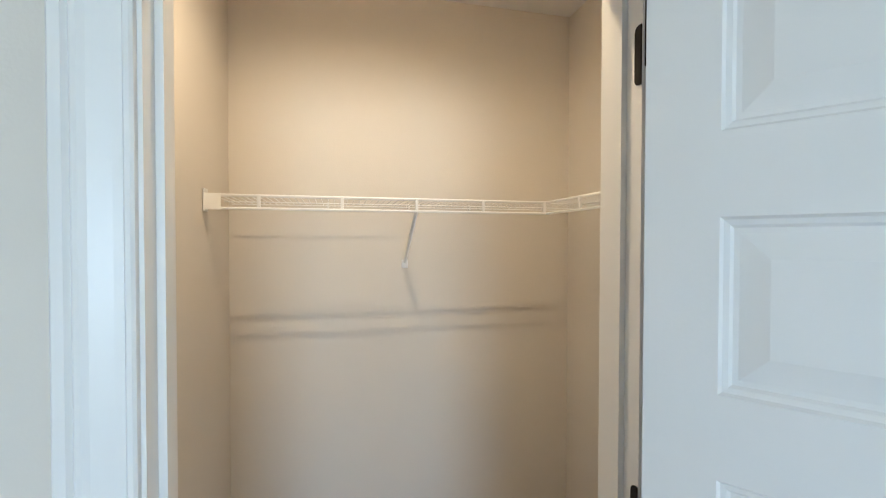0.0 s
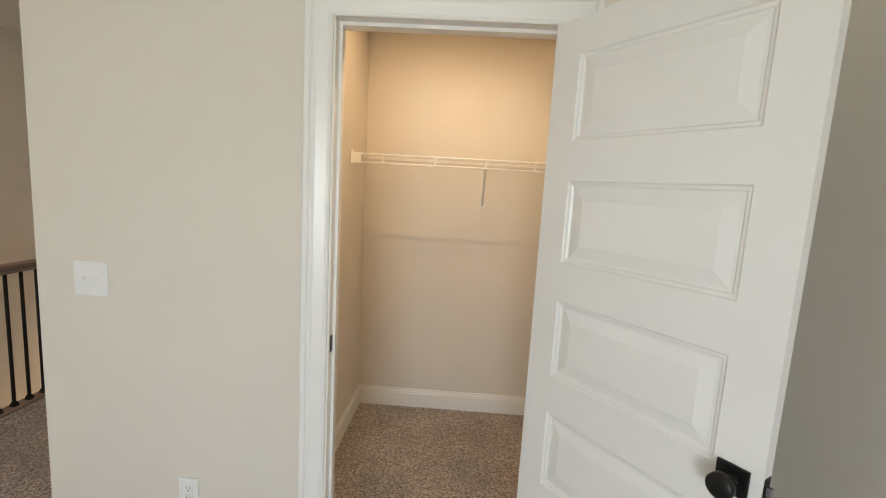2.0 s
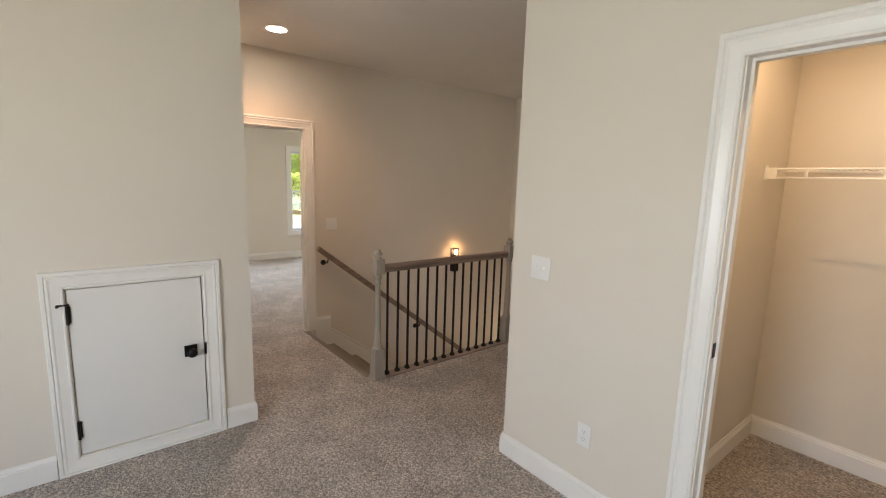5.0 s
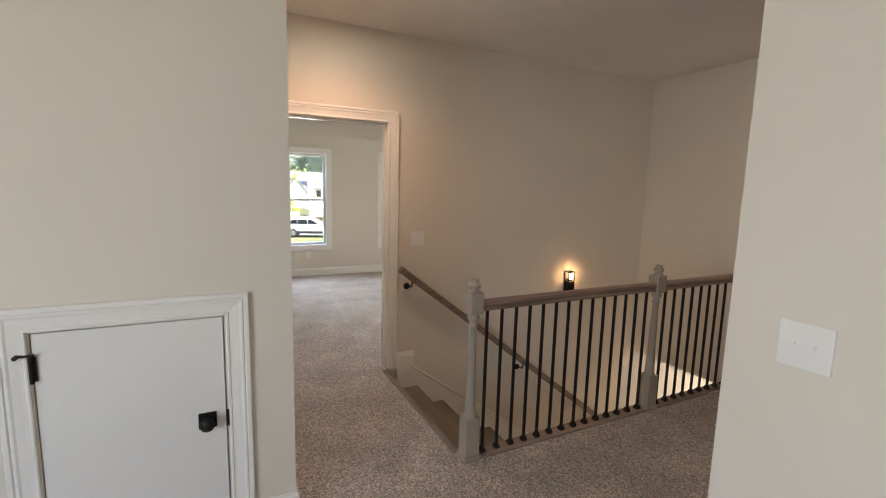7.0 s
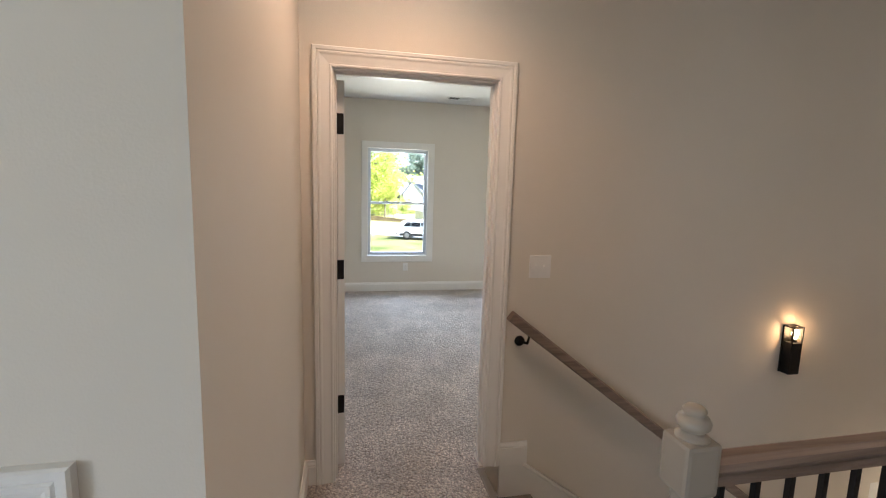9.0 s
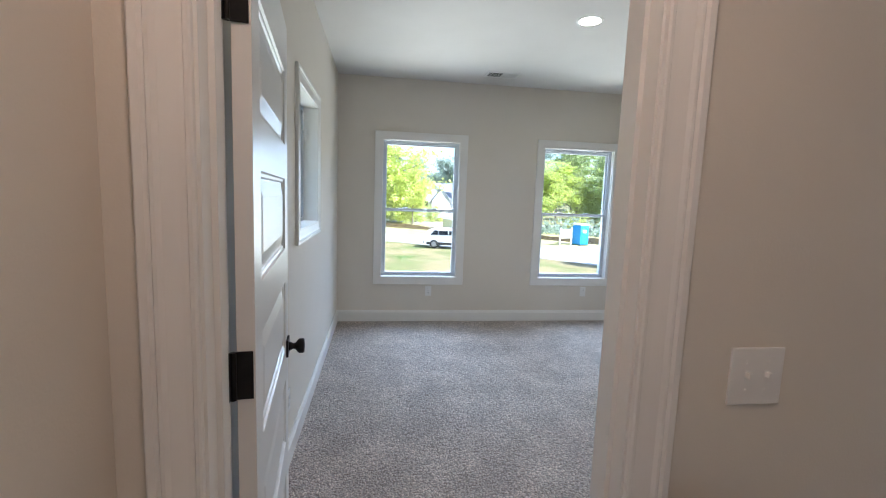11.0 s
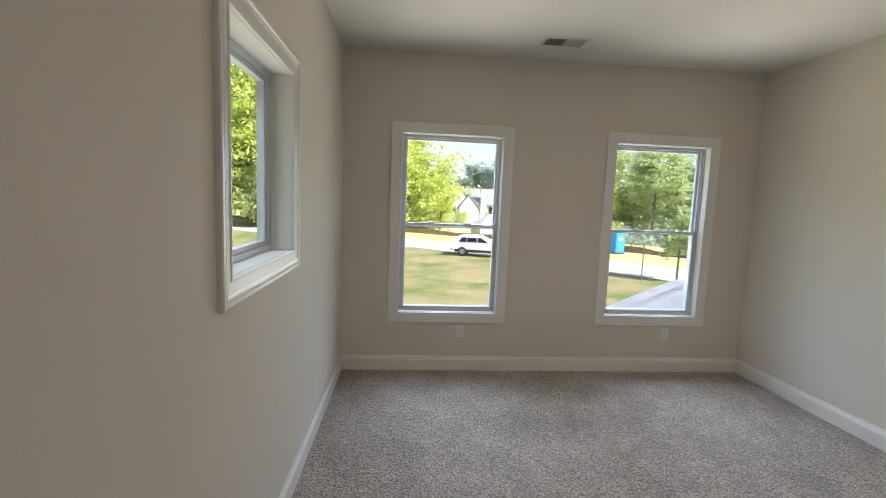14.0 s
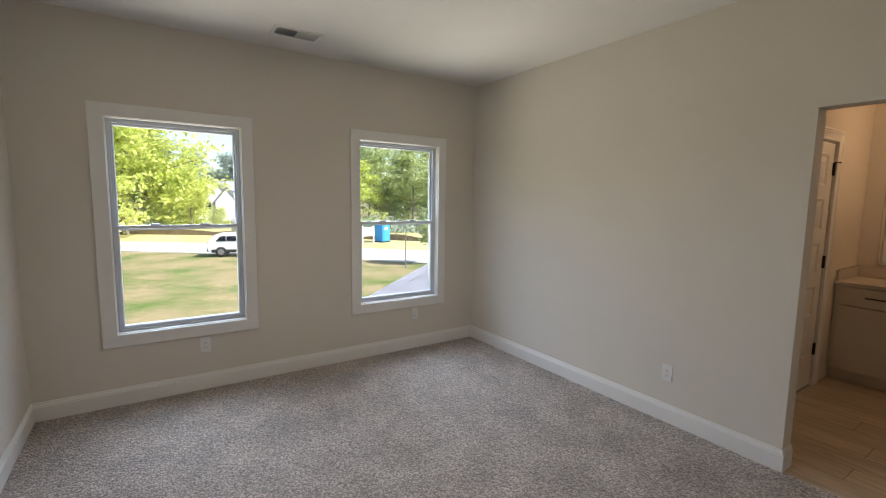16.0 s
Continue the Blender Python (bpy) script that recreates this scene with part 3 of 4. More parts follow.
# ---- windows ----
def double_hung(name, y0, y1, label):
    """A double-hung window in the west wall, with its flat casing, lining, two sashes and panes."""
    w = thing(name, pose(XW, 0, 0), label, "window")
    w["kind"] = "structure"
    z0, z1 = 0.530, 2.077
    casing("window_casing", [(0, y0, z0), (0, y0, z1), (0, y1, z1), (0, y1, z0)], (1, 0, 0), FLATB, True, "", w)
    bm = bmesh.new()
    box(bm, -0.15, y0 - 0.012, z0 - 0.012, 0.0, y0 + 0.004, z1 + 0.012)
    box(bm, -0.15, y1 - 0.004, z0 - 0.012, 0.0, y1 + 0.012, z1 + 0.012)
    box(bm, -0.15, y0 + 0.004, z0 - 0.012, 0.0, y1 - 0.004, z0 + 0.004)
    box(bm, -0.15, y0 + 0.004, z1 - 0.004, 0.0, y1 - 0.004, z1 + 0.012)
    part("window_lining", bm, TRIM, w)
    bm = bmesh.new()
    for o, xa, xb in ((0.0, -0.135, -0.045), (0.012, -0.135, -0.058)):
        sweep(bm, [(xa, y0 + 0.004 + o, z0 + 0.004 + o), (xa, y0 + 0.004 + o, z1 - 0.004 - o), (xa, y1 - 0.004 - o, z1 - 0.004 - o), (xa, y1 - 0.004 - o, z0 + 0.004 + o)], [(0, 0), (0, xb - xa), (-0.014, xb - xa), (-0.014, 0)], (1, 0, 0), True)
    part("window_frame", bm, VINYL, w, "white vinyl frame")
    zm = 1.298
    for sname, xa, a, b in (("upper_sash", -0.115, zm - 0.018, z1 - 0.022), ("lower_sash", -0.082, z0 + 0.022, zm + 0.018)):
        ya, yb = y0 + 0.020, y1 - 0.020
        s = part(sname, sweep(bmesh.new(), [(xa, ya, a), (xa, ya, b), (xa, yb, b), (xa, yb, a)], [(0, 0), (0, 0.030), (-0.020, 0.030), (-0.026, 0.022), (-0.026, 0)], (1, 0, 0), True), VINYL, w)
        pane = part("pane", boxed(xa + 0.010, ya + 0.022, a + 0.022, xa + 0.014, yb - 0.022, b - 0.022), GLASS, s)
        pane.visible_shadow = False
        if sname == "lower_sash":
            for f in (0.30, 0.70):
                y = ya + (yb - ya) * f
                part("sash_lock", boxed(xa + 0.002, y - 0.032, b, xa + 0.028, y + 0.032, b + 0.012, bevel=0.005), VINYL, s, "white cam lock")
    return w


double_hung("window_1", 0.415, 1.284, "white double-hung window in a flat casing")
double_hung("window_2", 2.294, 3.161, "white double-hung window in a flat casing")

w3 = thing("window_3", pose(0, YL, 0), "small fixed white window in a deep moulded casing", "window")
w3["kind"] = "structure"
cx = [(-6.529, 0, 1.251), (-6.529, 0, 2.072), (-5.775, 0, 2.072), (-5.775, 0, 1.251)]
casing("window_casing", cx[::-1], (0, 1, 0), [(a - 0.006, h) for a, h in MOULD], True, "", w3)
bm = bmesh.new()
box(bm, -6.544, -0.15, 1.236, -6.527, 0.0, 2.087)
box(bm, -5.777, -0.15, 1.236, -5.760, 0.0, 2.087)
box(bm, -6.527, -0.15, 1.236, -5.777, 0.0, 1.253)
box(bm, -6.527, -0.15, 2.070, -5.777, 0.0, 2.087)
part("window_lining", bm, TRIM, w3)
bm = bmesh.new()
for o, d in ((0.0, 0.05), (0.022, 0.035)):
    q = 0.002 + o
    sweep(bm, [(-6.529 + q, -0.145, 1.251 + q), (-6.529 + q, -0.145, 2.072 - q), (-5.775 - q, -0.145, 2.072 - q), (-5.775 - q, -0.145, 1.251 + q)], [(0, 0), (0, d), (0.024, d), (0.024, 0)], (0, 1, 0), True)
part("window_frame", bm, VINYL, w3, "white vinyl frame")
pane = part("pane", boxed(-6.495, -0.132, 1.29, -5.809, -0.128, 2.04), GLASS, w3)
pane.visible_shadow = False

w4 = thing("window_4", pose(0, -3.2, 0), "plain white window behind the loft", "window")
w4["kind"] = "structure"
bm = bmesh.new()
sweep(bm, [(-0.6, -0.14, 0.65), (-0.6, -0.14, 2.15), (0.5, -0.14, 2.15), (0.5, -0.14, 0.65)], [(0, 0), (0, 0.06), (0.05, 0.06), (0.05, 0)], (0, 1, 0), True)
box(bm, -0.55, -0.14, 1.37, 0.45, -0.08, 1.42)
part("window_frame", bm, VINYL, w4)
casing("window_casing", [(-0.6, 0, 0.65), (-0.6, 0, 2.15), (0.5, 0, 2.15), (0.5, 0, 0.65)][::-1], (0, 1, 0), FLATB, True, "", w4)

# ---- stairs and balustrade ----
stairs = thing("staircase", pose(0, 0, 0), "taupe-stained wooden stairs going down beside the wall", "stairs")
part("nosing", boxed(-3.872, 0.85, -0.03, -2.56, 0.895, 0.004, bevel=0.006), STAINED, stairs, "taupe landing nosing")
part("riser", boxed(-3.872, 0.868, -0.19, -2.56, 0.885, -0.03), STAINED, stairs)
for k in range(1, 15):
    y, z = 0.895 + 0.262 * (k - 1), -0.19 * k
    part("tread", boxed(-3.872, y - 0.012, z - 0.028, -2.56, y + 0.284, z, bevel=0.007), STAINED, stairs)
    part("riser", boxed(-3.872, y + 0.245, z - 0.19, -2.56, y + 0.262, z - 0.028), STAINED, stairs)
bm = bmesh.new()
sl = 0.19 / 0.262
prof = [(1.132, 0.002), (4.4, 0.002 - (4.4 - 1.132) * sl), (4.4, -2.95), (1.132, -0.60)]
a = [bm.verts.new((XH, y, z)) for y, z in prof]
b = [bm.verts.new((XH + 0.016, y, z)) for y, z in prof]
bm.faces.new(b)
bm.faces.new(a)
for i in range(4):
    bm.faces.new((a[i], a[(i + 1) % 4], b[(i + 1) % 4], b[i]))
sweep(bm, [(XH, 1.132, 0.002), (XH, 4.4, 0.002 - (4.4 - 1.132) * sl)], [(0, 0), (0, 0.022), (-0.012, 0.024), (-0.022, 0.016), (-0.022, 0)], (1, 0, 0))
box(bm, XH, 0.985, -0.3, XH + 0.0155, 1.145, 0.0)
structure("stair_skirt", bm, TRIM, "white stair skirt board along the wall", "trim")

XN = -2.495


def newel(y):
    """A turned newel post with square blocks and a ball cap."""
    n = thing("newel_post", pose(XN, y, 0), "grey-beige painted turned newel post with a ball cap", "newel post", "newel posts")
    part("base_block", boxed(-0.044, -0.044, 0, 0.044, 0.044, 0.258, bevel=0.004), GREYP, n)
    part("plinth", boxed(-0.052, -0.052, 0, 0.052, 0.052, 0.034, bevel=0.006), GREYP, n)
    part("shaft", lathe(bmesh.new(), [(0.040, 0.250), (0.042, 0.264), (0.037, 0.274), (0.031, 0.284), (0.034, 0.296), (0.030, 0.310), (0.027, 0.42), (0.0215, 0.70), (0.020, 0.785), (0.026, 0.792), (0.026, 0.802), (0.021, 0.808), (0.022, 0.822), (0.032, 0.834), (0.034, 0.846), (0.028, 0.856), (0.035, 0.870)], segments=28), GREYP, n, smooth=True)
    part("rail_block", boxed(-0.043, -0.043, 0.864, 0.043, 0.043, 0.988, bevel=0.010), GREYP, n)
    part("ball_cap", lathe(bmesh.new(), [(0.036, 0.986), (0.036, 0.991), (0.026, 0.996), (0.022, 1.002), (0.027, 1.007), (0.035, 1.015), (0.0365, 1.026), (0.031, 1.036), (0.021, 1.040), (0.024, 1.045), (0.025, 1.052), (0.018, 1.060), (0.005, 1.063)], segments=28), GREYP, n, smooth=True)
    return n


for y in (0.915, 2.405, 3.895 - 0.06):
    newel(y)

RAIL = [(-0.030, 0.0), (-0.030, 0.010), (-0.022, 0.018), (-0.031, 0.034), (-0.028, 0.050), (-0.014, 0.058), (0.014, 0.058), (0.028, 0.050), (0.031, 0.034), (0.022, 0.018), (0.030, 0.010), (0.030, 0.0)]
for y0, y1 in ((0.958, 2.362), (2.448, 3.793)):
    r = thing("guard_rail", pose(0, 0, 0), "taupe-stained moulded wooden guard rail between newel posts", "railing", "guard rails")
    part("rail", sweep(bmesh.new(), [(XN, y0, 0.880), (XN, y1, 0.880)], RAIL, (0, 0, 1)), STAINED_Y, r)
    part("fillet", boxed(XN - 0.013, y0 + 0.002, 0.874, XN + 0.013, y1 - 0.002, 0.8799), STAINED_Y, r)
    s = part("shoe_rail", boxed(XN - 0.045, y0 + 0.003, 0.0, XN + 0.045, y1 - 0.003, 0.016, bevel=0.004), STAINED_Y)
    tagged(s, "taupe-stained flat board under the balusters", "railing")


def baluster():
    b = thing("baluster", pose(XN, 1.005, 0), "slim square black iron baluster with a flared shoe", "baluster", "iron balusters")
    part("bar", boxed(-0.0075, -0.0075, 0.016, 0.0075, 0.0075, 0.882, bevel=0.0015), IRON, b)
    bm = bmesh.new()
    for p, q, a, c in ((0.016, 0.030, 0.0165, 0.0165), (0.030, 0.046, 0.0165, 0.010)):
        lo = [bm.verts.new((sx * a, sy * a, p)) for sx, sy in ((-1, -1), (1, -1), (1, 1), (-1, 1))]
        hi = [bm.verts.new((sx * c, sy * c, q)) for sx, sy in ((-1, -1), (1, -1), (1, 1), (-1, 1))]
        for i in range(4):
            bm.faces.new((lo[i], lo[(i + 1) % 4], hi[(i + 1) % 4], hi[i]))
        bm.faces.new(lo[::-1])
        bm.faces.new(hi)
    part("shoe", bm, IRON, b)
    return b


bal = baluster()
for k in range(1, 14):
    copy_thing(bal, pose(XN, 1.005 + 0.1 * k, 0))
for k in range(13):
    copy_thing(bal, pose(XN, 2.500 + 0.1 * k, 0))

rail = thing("handrail", pose(0, 0, 0), "taupe-stained wooden wall handrail on black brackets", "handrail")
hx, hs = XH + 0.075, 0.765
bm = bmesh.new()
sweep(bm, [(hx, 0.985, 0.880), (hx, 3.75, 0.880 - (3.75 - 0.985) * hs)], [(-0.024, -0.022), (-0.030, 0.0), (-0.024, 0.022), (0.018, 0.022), (0.026, 0.010), (0.026, -0.010), (0.018, -0.022)], (1, 0, 0))
part("rail", bm, STAINED_Y, rail)
for y in (1.089, 2.285, 3.45):
    z = 0.880 - (y - 0.985) * hs - 0.045
    br = part("bracket", lathe(bmesh.new(), [(0.028, 0), (0.028, 0.008), (0.012, 0.014)], Matrix.Translation((XH, y - 0.02, z - 0.040)) @ Matrix.Rotation(radians(90), 4, "Y"), 18), BLACK, rail, "black handrail bracket")
    bm = bmesh.new()
    tube(bm, (XH + 0.008, y - 0.02, z - 0.040), (hx - 0.01, y, z - 0.035), 0.007, 8)
    tube(bm, (hx - 0.01, y, z - 0.035), (hx, y + 0.008, z + 0.022), 0.007, 8)
    part("arm", bm, BLACK, br)

# wall sconce over the stairs
sc = thing("wall_sconce", pose(XH, 2.855, 0.0), "black box-frame wall sconce with a glowing bulb over the stairs", "wall lamp")
part("back_plate", boxed(0, -0.046, 0.44, 0.012, 0.046, 0.742, bevel=0.002), BLACK, sc)
part("body", boxed(0.012, -0.040, 0.44, 0.066, 0.040, 0.640, bevel=0.003), BLACK, sc)
bm = bmesh.new()
for y in (-0.036, 0.036):
    box(bm, 0.058, y - 0.004, 0.640, 0.066, y + 0.004, 0.742)
box(bm, 0.012, -0.040, 0.735, 0.058, -0.032, 0.742)
box(bm, 0.012, 0.032, 0.735, 0.058, 0.040, 0.742)
box(bm, 0.058, -0.032, 0.735, 0.066, 0.032, 0.742)
part("cage", bm, BLACK, sc)
part("bulb", lathe(bmesh.new(), [(0.008, 0.655), (0.010, 0.668), (0.017, 0.686), (0.018, 0.698), (0.013, 0.712), (0.003, 0.720)], Matrix.Translation((0.038, 0.010, 0)), 16), BULB, sc, "glowing clear bulb", smooth=True).visible_shadow = False
part("bulb_socket", lathe(bmesh.new(), [(0.012, 0.640), (0.012, 0.656), (0.008, 0.660)], Matrix.Translation((0.038, 0.010, 0)), 14), BLACK, sc)
part("thumb_screw", tube(bmesh.new(), (0.045, 0.038, 0.625), (0.045, 0.058, 0.625), 0.004, 8), BLACK, sc)


# ---- plates, vent and ceiling lamps ----
def plate(name, place, label, category, w, h, kind):
    """A wall plate in the local x-z plane with its face towards -y; kind: toggles or sockets."""
    p = thing(name, place, label, category)
    part("cover_plate", boxed(-w / 2, -0.006, -h / 2, w / 2, 0, h / 2, bevel=0.0025), PLATE, p)
    if kind == "toggles":
        for x in (-0.023, 0.023):
            part("toggle_slot", boxed(x - 0.005, -0.0068, -0.012, x + 0.005, -0.0055, 0.012), PLATE, p)
            t = part("toggle", boxed(x - 0.0038, -0.017, -0.001, x + 0.0038, -0.006, 0.010, bevel=0.001), PLATE, p)
            for z in (-0.030, 0.030):
                part("screw", lathe(bmesh.new(), [(0.0032, 0), (0.0028, 0.001)], Matrix.Translation((x, -0.006, z)) @ Matrix.Rotation(radians(90), 4, "X"), 10), PLATE, p)
    elif kind == "sockets":
        for z in (-0.0195, 0.0195):
            f = part("socket_face", boxed(-0.0165, -0.0085, z - 0.014, 0.0165, -0.006, z + 0.014, bevel=0.001), PLATE, p)
            for x, s in ((-0.0065, 0.0035), (0.0065, 0.0045)):
                part("slot", boxed(x - 0.0011, -0.0089, z - s + 0.003, x + 0.0011, -0.0084, z + s + 0.003), SLOT, f, "dark slot")
            part("slot", boxed(-0.002, -0.0089, z - 0.010, 0.002, -0.0084, z - 0.006), SLOT, f, "dark slot")
    return p


plate("light_switch", pose(-1.000, YC, 1.165), "white double toggle switch plate on the closet wall", "light switch", 0.122, 0.122, "toggles")
plate("wall_outlet", pose(-0.665, YC, 0.376), "white duplex outlet low on the closet wall", "outlet", 0.073, 0.118, "sockets")
plate("light_switch", pose(XH, 1.164, 1.122, 0, 0, 90), "white double toggle switch plate above the handrail", "light switch", 0.122, 0.122, "toggles")
plate("wall_outlet", pose(XW, 0.971, 0.361, 0, 0, 90), "white duplex outlet under the window", "outlet", 0.073, 0.118, "sockets")
plate("wall_outlet", pose(XW, 2.893, 0.362, 0, 0, 90), "white duplex outlet under the window", "outlet", 0.073, 0.118, "sockets")
plate("wall_outlet", pose(-5.913, YR, 0.353), "white duplex outlet on the bedroom wall", "outlet", 0.073, 0.118, "sockets")
plate("wall_outlet", pose(-5.46, YL, 0.35, 0, 0, 180), "white duplex outlet on the window wall", "outlet", 0.073, 0.118, "sockets")

vent = thing("ceiling_vent", pose(-7.77, 1.622, H), "white louvred ceiling air register", "air vent")
bm = bmesh.new()
sweep(bm, [(-0.075, -0.15, 0), (-0.075, 0.15, 0), (0.075, 0.15, 0), (0.075, -0.15, 0)], [(0, -0.006), (0, 0.0), (0.025, 0.0), (0.022, -0.006)], (0, 0, 1), True)
part("frame", bm, PLATE, vent)
# Flat near-black sheet paints the shade of a duct that is not modelled.
part("backing", boxed(-0.075, -0.15, -0.0012, 0.075, 0.15, -0.0004), SLOT, vent, "dark sheet standing in for duct shade behind the louvres")
for k in range(22):
    y = -0.143 + k * 0.0136
    bm = bmesh.new()
    lean = 0.010 if k < 11 else -0.017
    v = [bm.verts.new(p) for p in ((-0.075, y - lean / 2, -0.0075), (0.075, y - lean / 2, -0.0075), (0.075, y + lean / 2, -0.0015), (-0.075, y + lean / 2, -0.0015))]
    bm.faces.new(v)
    bmesh.ops.solidify(bm, geom=bm.faces[:], thickness=0.001)
    part("slat", bm, PLATE, vent)

# The can at the far end of the hall is added to house its fill lamp.
for nm, x, y in (("hall", -3.27, 0.44), ("added far hall", -1.85, 3.2), ("bedroom", -6.25, 1.84)):
    c = thing("can_light", pose(x, y, H), "round white recessed ceiling light in the hall, lit; the far one is added" if nm != "bedroom" else "round white recessed ceiling light in the bedroom, lit", "ceiling light")
    bm = bmesh.new()
    sweep(bm, [(0.075 * math.cos(a * math.pi / 16), 0.075 * math.sin(a * math.pi / 16), 0) for a in range(32)], [(0, -0.006), (-0.018, -0.003), (-0.020, 0), (0, 0)], (0, 0, 1), True)
    part("trim_ring", bm, PLATE, c)
    part("lens", lathe(bmesh.new(), [(0.074, -0.0035), (0.074, -0.001)], segments=32), CANGLOW, c, "glowing lens").visible_shadow = False

# ---- closet shelf ----
shelf = thing("closet_shelf", pose(0, 0, 0), "white coated wire shelf with a hanging rail across the closet", "shelf")
Zs, yb, yf = 1.722, 2.530, 2.135
x0s, x1s = -0.372, 1.289
for z, y in ((Zs, yf), (Zs - 0.048, yf - 0.004)):
    part("front_rod", tube(bmesh.new(), (x0s + 0.012, y, z), (0.965, y, z), 0.0052, 8), WIRE, shelf)
for f in (0.0, 0.36, 1.0):
    part("long_wire", tube(bmesh.new(), (x0s + 0.01, yb - 0.01 - f * (yb - yf - 0.012), Zs - 0.004), (x1s, yb - 0.01 - f * (yb - yf - 0.012), Zs - 0.004), 0.0028, 6), WIRE, shelf)
bm = bmesh.new()
for k in range(64):
    x = x0s + 0.02 + k * 0.0255
    tube(bm, (x, yb - 0.006, Zs), (x, yf, Zs + 0.001), 0.0014, 5)
part("deck_wire_mesh", bm, WIRE, shelf)["kind"] = "stuff"
for x in (-0.19, 0.11, 0.40, 0.68, 0.955):
    part("rod_spacer", boxed(x - 0.006, yf - 0.006, Zs - 0.050, x + 0.006, yf + 0.003, Zs + 0.003, bevel=0.001), WIRE, shelf)
for x in (-0.372,):
    part("end_bracket", boxed(x - 0.004, yf - 0.010, Zs - 0.060, x + 0.004, yf + 0.03, Zs + 0.022, bevel=0.002), WIRE, shelf)
    part("end_cap", boxed(x + 0.004, yf - 0.009, Zs - 0.054, x + 0.055, yf - 0.004, Zs + 0.006, bevel=0.001), WIRE, shelf)
bm = bmesh.new()
tube(bm, (0.400, yf - 0.002, Zs - 0.046), (0.412, yb - 0.004, 1.450), 0.0075, 8)
part("support_arm", bm, WIRE, shelf, "grey-white diagonal support arm")
part("arm_foot", boxed(0.397, yb - 0.012, 1.425, 0.427, yb + 0.004, 1.465, bevel=0.003), WIRE, shelf)
for x in (0.05, 0.43, 0.74):
    part("wall_clip", boxed(x - 0.006, yb - 0.012, Zs - 0.012, x + 0.006, yb + 0.004, Zs + 0.012, bevel=0.002), WIRE, shelf)

side = thing("closet_shelf", pose(0, 0, 0), "white coated wire closet shelf along the closet's side wall", "shelf")
xf = 0.965
for z in (Zs, Zs - 0.048):
    part("front_rod", tube(bmesh.new(), (xf, yf - 0.002, z), (xf, 1.16, z), 0.0052, 8), WIRE, side)
bm = bmesh.new()
for k in range(37):
    y = yf - 0.015 - k * 0.0255
    tube(bm, (xf, y, Zs + 0.001), (1.292, y, Zs), 0.0014, 5)
part("deck_wire_mesh", bm, WIRE, side)["kind"] = "stuff"
for x in (xf + 0.004, 1.13, 1.285):
    part("long_wire", tube(bmesh.new(), (x, yf - 0.01, Zs - 0.004), (x, 1.16, Zs - 0.004), 0.0028, 6), WIRE, side)
for y in (1.86, 1.56, 1.28):
    part("rod_spacer", boxed(xf - 0.006, y - 0.006, Zs - 0.050, xf + 0.003, y + 0.006, Zs + 0.003, bevel=0.001), WIRE, side)
part("support_arm", tube(bmesh.new(), (xf, 1.72, Zs - 0.046), (1.290, 1.72, 1.450), 0.0075, 8), WIRE, side)
part("arm_foot", boxed(1.283, 1.705, 1.425, 1.298, 1.735, 1.465, bevel=0.003), WIRE, side)

# ---- bathroom ----
van = thing("bathroom_vanity", pose(-5.575, 5.65, 0), "greige shaker bathroom vanity with black bar pulls", "vanity")
part("carcass", boxed(0.0, 0.018, 0.10, 1.47, 0.565, 0.855), CABINET, van)
part("toe_kick", boxed(0.0, 0.075, 0.0, 1.47, 0.56, 0.10), CABINET, van)
for x in (0.03, 0.74):
    part("drawer", boxed(x, 0.0, 0.685, x + 0.70, 0.018, 0.845, bevel=0.003), CABINET, van)
    dr = part("cabinet_door", boxed(x, 0.0, 0.115, x + 0.70, 0.018, 0.675, bevel=0.003), CABINET, van)
    pl = part("bar_pull", tube(bmesh.new(), (x + 0.18, -0.028, 0.77), (x + 0.52, -0.028, 0.77), 0.006, 10), BLACK, van, "black bar pull")
    for q in (0.22, 0.48):
        part("pull_post", tube(bmesh.new(), (x + q, -0.028, 0.77), (x + q, 0.002, 0.77), 0.005, 8), BLACK, pl)
top = thing("countertop", pose(-5.575, 5.65, 0), "pale stone vanity countertop with a backsplash", "countertop")
part("slab", boxed(0.0, -0.02, 0.856, 1.47, 0.567, 0.886, bevel=0.003), QUARTZ, top)
part("backsplash", boxed(0.02, 0.547, 0.887, 1.47, 0.567, 0.985, bevel=0.002), QUARTZ, top)
part("side_splash", boxed(0.0, 0.0, 0.887, 0.02, 0.567, 0.985, bevel=0.002), QUARTZ, top)
mir = part("wall_mirror", boxed(-5.44, 6.208, 1.0, -4.2, 6.216, 2.08), MIRROR)
tagged(mir, "frameless wall mirror above the bathroom vanity", "mirror")

fb = bpy.data.objects["floor_bath"]
row = 0
y = 3.64
while y < 6.2:
    x = -5.58 - (0.30 if row % 2 else 0.0) - (0.15 if row % 3 == 2 else 0)
    while x < -4.1:
        xa, xb = max(x, -5.58), min(x + 0.90, -4.1)
        if xb - xa > 0.02:
            part("tile", boxed(xa + 0.0015, y + 0.0015, -0.008, xb - 0.0015, min(y + 0.20, 6.215) - 0.0015, 0.0, bevel=0.001), TILE, fb)
        x += 0.90
    y += 0.20
    row += 1

# ---- outdoors ----
GZ = -3.0
GRASS = material("dry_green_lawn", (0.13, 0.18, 0.05), 0.95, second=(0.32, 0.262, 0.135), scale=0.33, bump=0.6, bump_scale=14, detail=5, spec=0.1, mix=(0.35, 0.57), fine=0.35)
